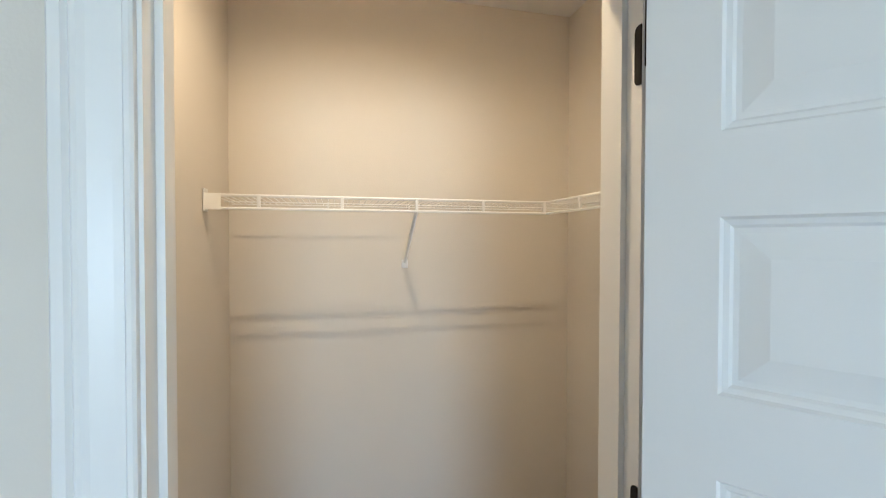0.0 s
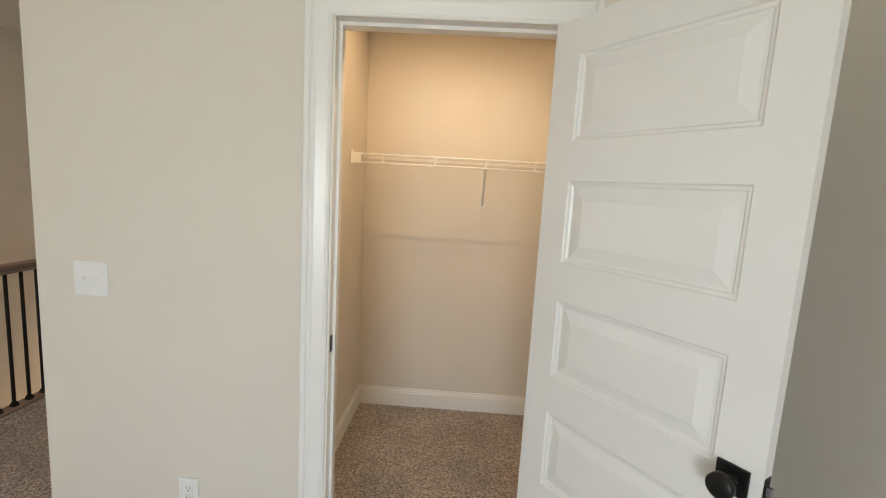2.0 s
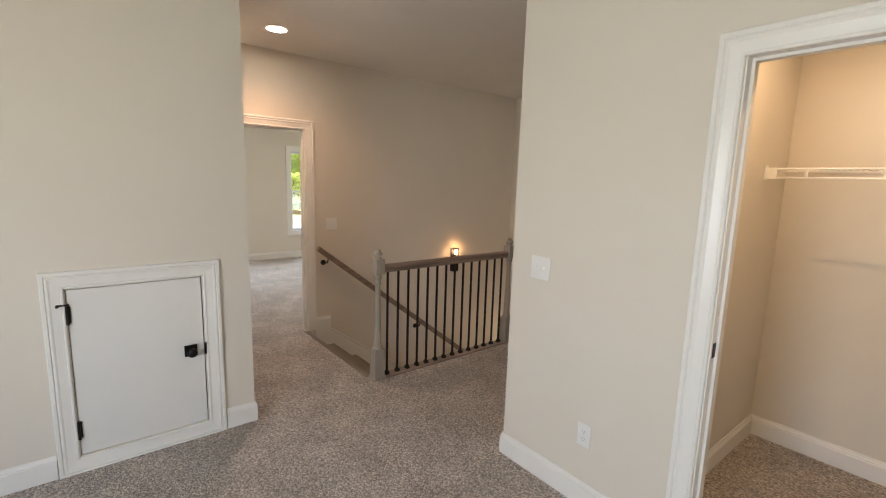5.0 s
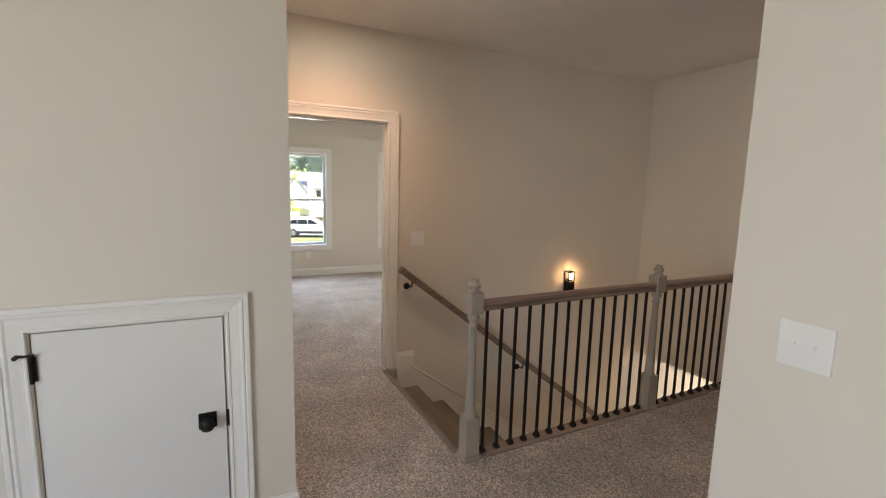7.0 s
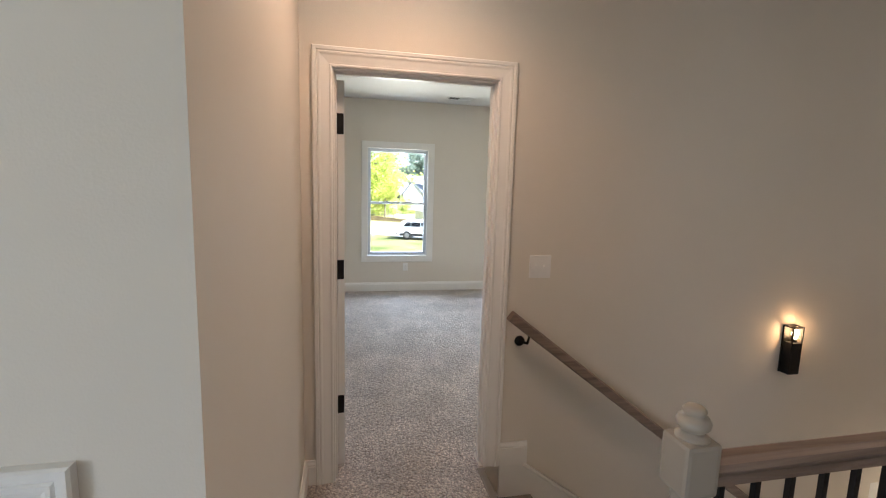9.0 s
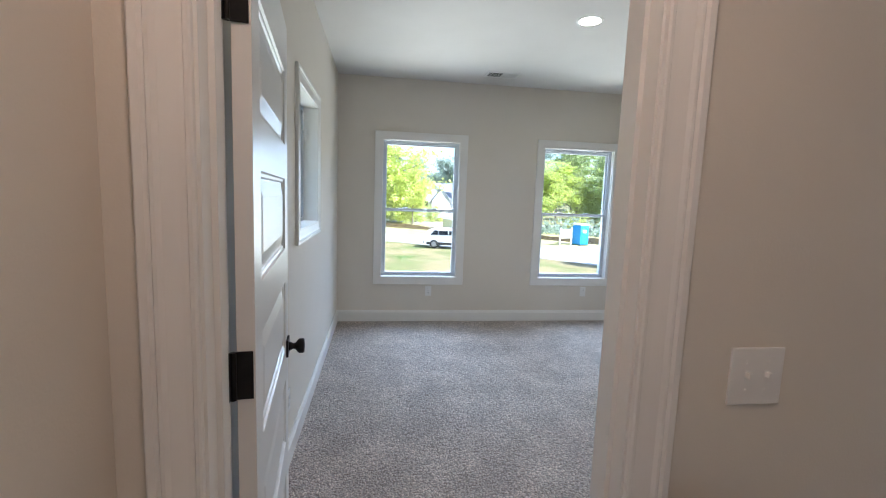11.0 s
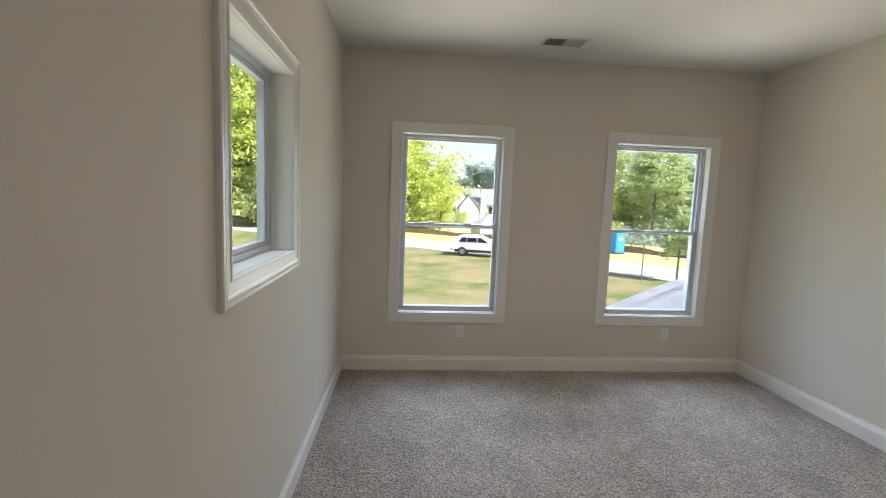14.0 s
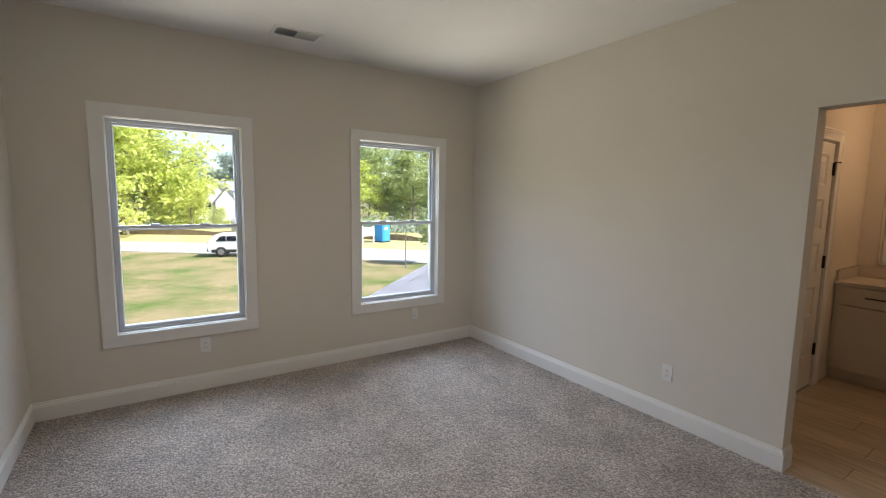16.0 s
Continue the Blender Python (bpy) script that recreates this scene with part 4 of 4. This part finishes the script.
DRYGRASS = material("dry_straw_verge", (0.58, 0.50, 0.26), 0.95, second=(0.44, 0.41, 0.17), scale=0.6, bump=0.8, bump_scale=8, detail=6, spec=0.1, fine=0.3)
ROADM = material("pale_sunlit_concrete", (0.50, 0.49, 0.47), 0.9, second=(0.44, 0.43, 0.41), scale=0.8, bump=0.2, bump_scale=30)
# Dark shingle for the garage hip slope, with its shade in the colour.
SHADED_SHINGLE = material("shaded_asphalt_shingle", (0.17, 0.17, 0.19), 0.9, second=(0.11, 0.11, 0.13), scale=6, bump=0.5, bump_scale=40, fine=0.2)
BARK = material("grey_brown_bark", (0.26, 0.22, 0.18), 0.95, second=(0.15, 0.125, 0.10), scale=6, bump=0.8, bump_scale=20)
SIDING = material("white_lap_siding", (0.74, 0.73, 0.70), 0.7, second=(0.70, 0.69, 0.66), scale=1)
CARWHITE = material("white_car_paint", (0.72, 0.72, 0.71), 0.25, second=(0.70, 0.70, 0.69))
CARGLASS = material("dark_car_glass", (0.02, 0.022, 0.025), 0.08)
RUBBER = material("black_rubber", (0.02, 0.02, 0.02), 0.8)
REDLENS = material("red_tail_lens", (0.35, 0.02, 0.02), 0.2)
POTTY = material("blue_moulded_plastic", (0.04, 0.33, 0.80), 0.5, second=(0.03, 0.29, 0.72), scale=2)
FENCEM = material("brown_silt_fence_cloth", (0.17, 0.12, 0.08), 0.95, second=(0.30, 0.23, 0.13), scale=3)


def leaf_material(name, a, b):
    """Thin leaves that let some light through, each clump of its own tint."""
    m = bpy.data.materials.new(name)
    m.use_nodes = True
    n, l = m.node_tree.nodes, m.node_tree.links
    p = n["Principled BSDF"]
    p.inputs["Roughness"].default_value, p.inputs["Specular IOR Level"].default_value = 0.6, 0.2
    g = n.new("ShaderNodeNewGeometry")
    x = n.new("ShaderNodeMix")
    x.data_type = "RGBA"
    x.inputs["A"].default_value, x.inputs["B"].default_value = (*a, 1), (*b, 1)
    l.new(g.outputs["Random Per Island"], x.inputs["Factor"])
    l.new(x.outputs["Result"], p.inputs["Base Color"])
    t = n.new("ShaderNodeBsdfTranslucent")
    l.new(x.outputs["Result"], t.inputs["Color"])
    mx = n.new("ShaderNodeMixShader")
    mx.inputs[0].default_value = 0.5
    l.new(p.outputs[0], mx.inputs[1])
    l.new(t.outputs[0], mx.inputs[2])
    l.new(mx.outputs[0], n["Material Output"].inputs[0])
    return m


# Paler copy of the garage shingle: full sun is put into its colour.
SUNLIT_SHINGLE = material("sunlit_shingles", (0.66, 0.66, 0.69), 0.8, second=(0.52, 0.52, 0.56), scale=3.0, bump=0.5, bump_scale=60, fine=0.12)
LEAF_BRIGHT = leaf_material("yellow_green_leaves", (0.52, 0.59, 0.14), (0.80, 0.85, 0.32))
LEAF_MID = leaf_material("green_leaves", (0.46, 0.54, 0.25), (0.70, 0.76, 0.42))
# Distance haze is mixed into these leaf greens, making them paler and greyer.
LEAF_HAZY = leaf_material("hazy_grey_green_leaves", (0.33, 0.41, 0.33), (0.50, 0.58, 0.47))

structure("ground", boxed(-900, -900, GZ - 0.5, 900, 900, GZ), GRASS, "sunlit lawn, part green and part dry straw", "lawn")


def ribbon(name, middle, half, z, mat, label, category):
    """A flat strip of ground that follows a line in the plan, half as wide to each side."""
    bm = bmesh.new()
    pts = []
    for (ax, ay), (bx, by) in zip(middle, middle[1:]):
        pts += [Vector((ax + (bx - ax) * f / 6, ay + (by - ay) * f / 6, 0)) for f in range(6)]
    pts.append(Vector((*middle[-1], 0)))
    for _ in range(8):
        pts = [pts[0]] + [(pts[i - 1] + 2 * pts[i] + pts[i + 1]) / 4 for i in range(1, len(pts) - 1)] + [pts[-1]]
    sweep(bm, pts, [(-half, GZ - 0.1), (-half, z), (half, z), (half, GZ - 0.1)], (0, 0, 1))
    return structure(name, bm, mat, label, category), pts


ROAD = [(-110, -100), (-66, -23), (-50, 3), (-36, 18), (-22, 28), (10, 46)]
ribbon("road", ROAD, 3.6, GZ + 0.02, ROADM, "pale sun-bleached concrete street", "road")
VERGE = [(x - 14.0 * 0.75, y + 14.0 * 0.66) for x, y in ROAD]
_, vp = ribbon("verge", VERGE, 10.5, GZ + 0.01, DRYGRASS, "dry straw-coloured verge beyond the street", "grass")

LANE = [(x - 27.0 * 0.75, y + 27.0 * 0.66) for x, y in ROAD]
ribbon("lane", LANE, 3.0, GZ + 0.03, ROADM, "pale concrete lane beyond the verge", "road")

fence = thing("silt_fence", pose(0, 0, 0), "sagging brown silt fence along the far verge", "fence")
fp = [p + Vector((1.55, -1.3, 0)) for p in vp if -40 < p.y < 45]
bm = bmesh.new()
for a, b in zip(fp, fp[1:]):
    for k in range(4):
        p, q = a.lerp(b, k / 4), a.lerp(b, (k + 1) / 4)
        ha, hb = 0.55 + 0.25 * noise.noise(p * 0.5), 0.55 + 0.25 * noise.noise(q * 0.5)
        bm.faces.new([bm.verts.new(v) for v in ((p.x, p.y, GZ), (q.x, q.y, GZ), (q.x, q.y, GZ + hb), (p.x, p.y, GZ + ha))])
bmesh.ops.remove_doubles(bm, verts=bm.verts, dist=0.001)
bmesh.ops.solidify(bm, geom=bm.faces[:], thickness=0.03)
part("cloth", bm, FENCEM, fence)
for p in fp[::2]:
    part("stake", boxed(p.x - 0.03, p.y - 0.03, GZ, p.x + 0.03, p.y + 0.03, GZ + 0.95), BARK, fence)


def tree_meshes(seed, height, spread, base, leaves, leaf):
    """Trunk with limbs, and a crown of loose leaf clumps round the limb ends: two meshes."""
    rng = random.Random(seed)
    bm = bmesh.new()
    lathe(bm, [(0.024 * height, 0), (0.016 * height, 0.04 * height), (0.011 * height, 0.4 * height), (0.005 * height, 0.8 * height), (0.001 * height, 0.94 * height)], segments=8)
    ends = []
    for i in range(16):
        a = i * 2.4 + rng.uniform(-0.4, 0.4)
        z0 = height * rng.uniform(base, 0.82)
        f = 1.0 - ((z0 / height - base) / (1.02 - base)) ** 1.5
        r = spread * (0.35 + 0.65 * f) * rng.uniform(0.7, 1.1)
        e = Vector((r * math.cos(a), r * math.sin(a), min(height * 0.97, z0 + height * rng.uniform(0.02, 0.16))))
        tube(bm, (0, 0, z0), e, 0.0035 * height, 5)
        ends += [(e, spread * 0.46), (e * 0.6 + Vector((0, 0, z0 * 0.4)), spread * 0.44), (e * 0.85 + Vector((0, 0, rng.uniform(-0.08, 0.06) * height)), spread * 0.34)]
    ends.append((Vector((0, 0, height * 0.92)), spread * 0.4))
    trunk = bpy.data.meshes.new("trunk")
    bm.to_mesh(trunk)
    bm.free()
    trunk.materials.append(BARK)
    sprays = []
    for c, r in ends:
        for _ in range(9):
            d = Vector((rng.gauss(0, 1), rng.gauss(0, 1), rng.gauss(0, 0.9))).normalized() * r * rng.random() ** 0.4
            sprays.append((c + d, r * rng.uniform(0.16, 0.34)))
    vs, fs = [], []
    for _ in range(leaves):
        c, r = rng.choice(sprays)
        o = c + Vector((rng.gauss(0, r), rng.gauss(0, r), rng.gauss(0, r * 0.45)))
        s = rng.uniform(0.11, 0.27) * (height / 14) ** 0.5
        u = Vector((rng.gauss(0, 1), rng.gauss(0, 1), rng.gauss(0, 0.7))).normalized()
        v = u.cross(Vector((rng.gauss(0, 0.6), rng.gauss(0, 0.6), 1))).normalized()
        k = len(vs)
        vs += [o - u * s, o + v * s * 0.6, o + u * s, o - v * s * 0.6]
        fs.append((k, k + 1, k + 2, k + 3))
    crown = bpy.data.meshes.new("crown")
    crown.from_pydata([tuple(v) for v in vs], [], fs)
    crown.materials.append(leaf)
    return trunk, crown


def plant(meshes, x, y, scale, turn, label, group=""):
    t = thing("tree", pose(x, y, GZ, 0, 0, turn) @ Matrix.Scale(scale, 4), label, "tree", group)
    for nm, me in zip(("trunk", "crown"), meshes):
        o = new(nm, me)
        o.parent = t
        if nm == "crown":
            o["kind"] = "stuff"
    return t


BIG = tree_meshes(1, 17, 6.2, 0.12, 26000, LEAF_BRIGHT)
MIDS = [tree_meshes(s, 15, 4.6, 0.15, 14000, LEAF_MID) for s in (2, 3)]
HAZY_TREES = [tree_meshes(s, 19, 4.4, 0.12, 13000, LEAF_HAZY) for s in (4, 5)]
YEL = tree_meshes(6, 13, 4.4, 0.14, 14000, LEAF_BRIGHT)
SMALL = tree_meshes(7, 5.5, 1.05, 0.38, 3500, LEAF_MID)
plant(BIG, -66, -1.6, 1.22, 20, "large yellow-green leafy tree beyond the street", "street trees")
for k, (a, d) in enumerate(((-14.5, 70), (-18, 75), (-21.5, 69), (-25.5, 74))):
    plant((BIG, MIDS[0], BIG, MIDS[1])[k], -5 - d * math.cos(radians(a)), d * math.sin(radians(a)), (1.5, 1.75, 1.55, 1.7)[k], 70 * k, "tall yellow-green leafy tree beyond the street", "street trees")
plant(YEL, -72, 5.5, 0.62, 80, "yellow-green leafy tree beyond the street", "street trees")
plant(YEL, -70, -11.5, 1.0, 200, "yellow-green leafy tree beyond the street", "street trees")
BUSH = tree_meshes(8, 5, 2.4, 0.04, 6000, LEAF_BRIGHT)
for x, y, s in ((-78, 6.5, 0.9), (-80, 10.0, 0.55), (-82, 14.5, 0.5), (-76, 3.5, 1.1), (-84, 19.0, 0.9)):
    plant(BUSH, x, y, s, x * 37, "yellow-green shrub before the neighbouring house", "shrubs")
plant(SMALL, -30.5, 17.4, 0.9, 40, "small young green tree beside the street")
rng = random.Random(11)
for k in range(15):
    f = k / 14
    a = radians(-48 + 46 * f)
    d = rng.uniform(62, 74)
    plant(rng.choice([MIDS[0], YEL, MIDS[1], YEL]), -5 - d * math.cos(a), d * math.sin(a), rng.uniform(0.95, 1.3), rng.uniform(0, 360), "green leafy tree at the edge of the woods", "woodland edge")
for k in range(16):
    f = k / 15
    a = radians(18.5 + 36 * f)
    d = rng.uniform(66, 86)
    plant(rng.choice([MIDS[0], MIDS[1], MIDS[1], YEL]), -5 - d * math.cos(a), d * math.sin(a), rng.uniform(0.72, 0.95), rng.uniform(0, 360), "green leafy tree at the edge of the woods", "woodland edge")
for k in range(14):
    a = radians(1 + 17 * k / 13)
    d = rng.uniform(112, 122)
    plant(rng.choice(HAZY_TREES), -5 - d * math.cos(a), d * math.sin(a), 0.66 * rng.uniform(0.85, 1.1), rng.uniform(0, 360), "grey-green tree in the woods behind, haze in its colour", "far woods")
for k in range(30):
    a = radians(-55 + 115 * k / 29 + rng.uniform(-1, 1))
    d = rng.uniform(100, 125)
    lowered = 0.72 if radians(3) < a < radians(17) else 0.95
    plant(rng.choice(HAZY_TREES), -5 - d * math.cos(a), d * math.sin(a), lowered * rng.uniform(0.9, 1.1), rng.uniform(0, 360), "grey-green tree in the woods behind, haze in its colour", "far woods")
vs, fs = [], []
for _ in range(5000):
    a = radians(rng.uniform(17, 58))
    d = rng.uniform(58, 64)
    s = rng.uniform(0.12, 0.3)
    o = Vector((-5 - d * math.cos(a), d * math.sin(a), GZ + abs(rng.gauss(0, 0.9))))
    u = Vector((rng.gauss(0, 1), rng.gauss(0, 1), rng.gauss(0, 1))).normalized() * s
    v = u.cross(Vector((rng.gauss(0, 1), rng.gauss(0, 1), rng.gauss(0, 1)))).normalized() * s * 0.6
    k = len(vs)
    vs += [tuple(o - u), tuple(o + v), tuple(o + u), tuple(o - v)]
    fs.append((k, k + 1, k + 2, k + 3))
me = bpy.data.meshes.new("undergrowth")
me.from_pydata(vs, [], fs)
me.materials.append(LEAF_HAZY)
tagged(new("undergrowth", me), "low green undergrowth along the foot of the woods", "undergrowth", kind="stuff")


def car(place):
    """A white sport utility vehicle; x runs from its tail to its nose."""
    c = thing("car", place, "white sport utility vehicle parked on the street", "car")
    side = [(0.05, 0.45), (0.0, 0.75), (0.04, 1.08), (0.42, 1.58), (0.66, 1.69), (1.2, 1.74), (1.9, 1.74), (2.5, 1.66), (3.35, 1.15), (4.5, 1.03), (4.82, 0.85), (4.92, 0.50), (4.80, 0.35), (0.25, 0.35)]
    bm = bmesh.new()
    rows = []
    for y, narrow in ((-0.96, 0.10), (-0.90, 0.0), (0.90, 0.0), (0.96, 0.10)):
        inset = [0.16 * max(0.0, (z - 1.05) / 0.7) for _, z in side]
        rows.append([bm.verts.new((x + (narrow if x < 2.4 else -narrow) * 0.4, y * (1 - i), z)) for (x, z), i in zip(side, inset)])
    k = len(side)
    for a, b in zip(rows, rows[1:]):
        for i in range(k):
            bm.faces.new((a[i], a[(i + 1) % k], b[(i + 1) % k], b[i]))
    bm.faces.new(rows[0])
    bm.faces.new(rows[-1][::-1])
    part("body", bm, CARWHITE, c)
    for s in (-1, 1):
        for x0, x1, x2, x3 in ((0.62, 1.28, 1.28, 0.92), (1.34, 2.16, 2.12, 1.34), (2.24, 3.08, 2.50, 2.20)):
            bm = bmesh.new()
            q = [bm.verts.new((x, s * w, z)) for x, w, z in ((x0, 0.953, 1.19), (x1, 0.953, 1.19), (x2, 0.872, 1.55), (x3, 0.872, 1.55))]
            bm.faces.new(q)
            bmesh.ops.solidify(bm, geom=bm.faces[:], thickness=0.02)
            part("side_window", bm, CARGLASS, c, "dark tinted glass")
        part("sill", boxed(0.3, s * 0.955 - 0.02, 0.33, 4.75, s * 0.955 + 0.02, 0.56, bevel=0.01), RUBBER, c, "black lower cladding")
        part("tail_light", boxed(0.0, s * 0.78 - 0.10, 0.92, 0.12, s * 0.78 + 0.12, 1.12, bevel=0.02), REDLENS, c, "red tail light")
        for x in (0.95, 3.92):
            w = part("wheel", lathe(bmesh.new(), [(0.30, -0.13), (0.375, -0.10), (0.385, 0), (0.375, 0.10), (0.30, 0.13)], Matrix.Translation((x, s * 0.86, 0.385)) @ Matrix.Rotation(radians(90), 4, "X"), 24), RUBBER, c, "black tyre")
            part("rim", lathe(bmesh.new(), [(0.22, -0.005), (0.22, 0.005), (0.08, 0.012)], Matrix.Translation((x, s * 0.99, 0.385)) @ Matrix.Rotation(radians(90 if s < 0 else -90), 4, "X"), 20), ALLOY, w, "grey alloy rim")
    bm = bmesh.new()
    bm.faces.new([bm.verts.new(v) for v in ((0.065, -0.74, 1.10), (0.065, 0.74, 1.10), (0.40, 0.70, 1.54), (0.40, -0.70, 1.54))])
    bmesh.ops.solidify(bm, geom=bm.faces[:], thickness=0.02)
    part("rear_window", bm, CARGLASS, c, "dark rear glass")
    part("bumper", boxed(-0.04, -0.85, 0.40, 0.10, 0.85, 0.62, bevel=0.03), RUBBER, c, "dark rear bumper")
    return c


car(pose(-41.8, 4.45, GZ + 0.02, 0, 0, 72))

potty = thing("portable_toilet", pose(-46.3, 21.0, GZ, 0, 0, 20), "blue plastic portable toilet with a white roof", "portable toilet")
part("cabin", boxed(-0.56, -0.56, 0.10, 0.56, 0.56, 2.05, bevel=0.04), POTTY, potty)
part("roof", boxed(-0.60, -0.60, 2.05, 0.60, 0.60, 2.22, bevel=0.07), SIDING, potty, "white domed roof")
part("skid", boxed(-0.60, -0.60, 0.0, 0.60, 0.60, 0.10), RUBBER, potty)
part("door", boxed(0.555, -0.40, 0.20, 0.585, 0.40, 1.95, bevel=0.01), POTTY, potty)
part("label_plate", boxed(0.585, -0.28, 1.30, 0.592, 0.22, 1.62), SIDING, potty, "white blank label plate")
sign = thing("lot_sign", pose(-45.4, 19.0, GZ, 0, 0, 15), "white blank lot sign on two posts", "sign")
part("board", boxed(-0.03, -0.75, 0.75, 0.03, 0.75, 1.65, bevel=0.01), SIDING, sign)
for y in (-0.7, 0.7):
    part("post", boxed(-0.05, y - 0.05, 0, 0.05, y + 0.05, 1.80), SIDING, sign)
pole = part("marker_post", tube(bmesh.new(), (-29.8, 14.7, GZ), (-29.8, 14.7, GZ + 2.3), 0.035, 8), ALLOY)
tagged(pole, "thin grey metal marker post beside the street", "post")

# Roof grey is lifted: haze and sunlight are put into the base colour.
HOUSE_ROOF = material("hazy_sunlit_grey_shingle", (0.58, 0.59, 0.62), 0.9, second=(0.48, 0.49, 0.52), scale=4, bump=0.4, bump_scale=30, fine=0.15)

# neighbouring house with a gabled front
hs = thing("neighbour_house", pose(-97, 12.5, GZ, 0, 0, 8), "white sided house with grey gabled roofs across the street", "house")
bm = bmesh.new()
box(bm, -8, -4.5, 0, 0, 9.0, 4.2)
part("wall", bm, SIDING, hs)
bm = bmesh.new()
for a, b, z0, z1, xg in ((-4.5, 1.5, 4.2, 7.6, 0.02), (-1.5, 2.6, 3.4, 6.0, 1.2)):
    m = (a + b) / 2
    v = [bm.verts.new(p) for p in ((xg, a, 0), (xg, b, 0), (xg, b, z0), (xg, m, z1), (xg, a, z0))]
    w = [bm.verts.new(p) for p in ((xg - 3, a, 0), (xg - 3, b, 0), (xg - 3, b, z0), (xg - 3, m, z1), (xg - 3, a, z0))]
    bm.faces.new(v)
    bm.faces.new(w[::-1])
    for i in range(5):
        bm.faces.new((v[i], v[(i + 1) % 5], w[(i + 1) % 5], w[i]))
part("gable", bm, SIDING, hs)
for a, b, z0, z1, xg in ((-4.9, 1.9, 3.95, 7.7, 0.4), (-1.9, 3.0, 3.15, 6.1, 1.6)):
    m = (a + b) / 2
    for p, q in (((a, z0), (m, z1)), ((b, z0), (m, z1))):
        bm = bmesh.new()
        bm.faces.new([bm.verts.new(v) for v in ((xg, p[0], p[1]), (xg, q[0], q[1]), (xg - 8, q[0], q[1]), (xg - 8, p[0], p[1]))])
        bmesh.ops.solidify(bm, geom=bm.faces[:], thickness=0.2)
        part("roof", bm, HOUSE_ROOF, hs, "grey shingled roof slope")
bm = bmesh.new()
bm.faces.new([bm.verts.new(v) for v in ((0.6, 1.0, 4.0), (0.6, 9.4, 4.0), (-4.5, 9.4, 7.4), (-4.5, -2, 7.4))])
bmesh.ops.solidify(bm, geom=bm.faces[:], thickness=0.2)
part("roof", bm, HOUSE_ROOF, hs, "grey shingled roof slope")
part("chimney", boxed(-0.4, 3.2, 0, 0.6, 4.3, 7.2, bevel=0.02), SIDING, hs, "white sided chimney")
for y in (-2.6, -0.6, 5.6):
    wn = part("window", boxed(0.0, y - 0.55, 2.0, 0.08, y + 0.55, 3.5), CARGLASS, hs, "dark window")
    part("frame", sweep(bmesh.new(), [(0.06, y - 0.55, 2.0), (0.06, y - 0.55, 3.5), (0.06, y + 0.55, 3.5), (0.06, y + 0.55, 2.0)], [(0, 0), (0, 0.06), (0.10, 0.06), (0.10, 0)], (1, 0, 0), True), SIDING, wn)

# low hip-roofed outbuilding before that house
out = thing("outbuilding", pose(-63.5, 11.9, GZ, 0, 0, 10), "low white outbuilding with a grey hipped roof", "outbuilding")
part("wall", boxed(-2.0, -2.3, 0, 2.0, 2.3, 1.5), SIDING, out)
bm = bmesh.new()
eave = [bm.verts.new(p) for p in ((-2.3, -2.6, 1.45), (2.3, -2.6, 1.45), (2.3, 2.6, 1.45), (-2.3, 2.6, 1.45))]
ridge = [bm.verts.new(p) for p in ((0, -0.5, 2.95), (0, 0.5, 2.95))]
bm.faces.new(eave[::-1])
bm.faces.new((eave[0], eave[1], ridge[0]))
bm.faces.new((eave[2], eave[3], ridge[1]))
bm.faces.new((eave[1], eave[2], ridge[1], ridge[0]))
bm.faces.new((eave[3], eave[0], ridge[0], ridge[1]))
part("roof", bm, HOUSE_ROOF, out, "grey shingled hipped roof")

# lower hipped roof over the garage in front of the bedroom
lr = thing("garage_roof", pose(0, 0, 0), "pale grey shingled hipped roof over the garage", "roof")
A, B = Vector((-12.3, 3.74, -0.60)), Vector((-16.95, 8.57, -0.60))
up, along = Vector((0.70, 0.714, 0.0)), (B - A).normalized()
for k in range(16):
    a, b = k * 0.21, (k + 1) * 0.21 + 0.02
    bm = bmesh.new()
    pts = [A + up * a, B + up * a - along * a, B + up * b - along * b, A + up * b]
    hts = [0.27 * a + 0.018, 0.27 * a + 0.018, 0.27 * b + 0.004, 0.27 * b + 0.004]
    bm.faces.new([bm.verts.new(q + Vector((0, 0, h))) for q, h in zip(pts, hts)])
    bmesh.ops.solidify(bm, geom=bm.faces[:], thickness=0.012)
    part("shingle_course", bm, SUNLIT_SHINGLE, lr)
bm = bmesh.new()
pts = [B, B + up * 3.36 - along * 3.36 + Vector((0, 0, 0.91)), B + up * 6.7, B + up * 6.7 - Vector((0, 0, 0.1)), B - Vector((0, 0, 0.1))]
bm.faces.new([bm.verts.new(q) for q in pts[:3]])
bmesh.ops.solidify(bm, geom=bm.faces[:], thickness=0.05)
# The slope turned away is painted darker than the sunlit courses.
part("hip_slope", bm, SHADED_SHINGLE, lr)
bm = bmesh.new()
sweep(bm, [A - up * 0.02 - Vector((0, 0, 0.16)), B - up * 0.02 - Vector((0, 0, 0.16))], [(-0.02, 0), (-0.02, 0.15), (0.02, 0.15), (0.02, 0)], (0, 0, 1))
part("fascia", bm, SIDING, lr, "white fascia board")
g = part("garage_wall", boxed(0.35, 0.35, GZ, 6.0, 6.2, -0.75), SIDING, lr, "white sided garage wall")
g.matrix_basis = Matrix.Translation((A.x, A.y, 0)) @ Matrix.Rotation(math.atan2(along.y, along.x), 4, "Z") @ Matrix.Diagonal((1, -1, 1, 1))
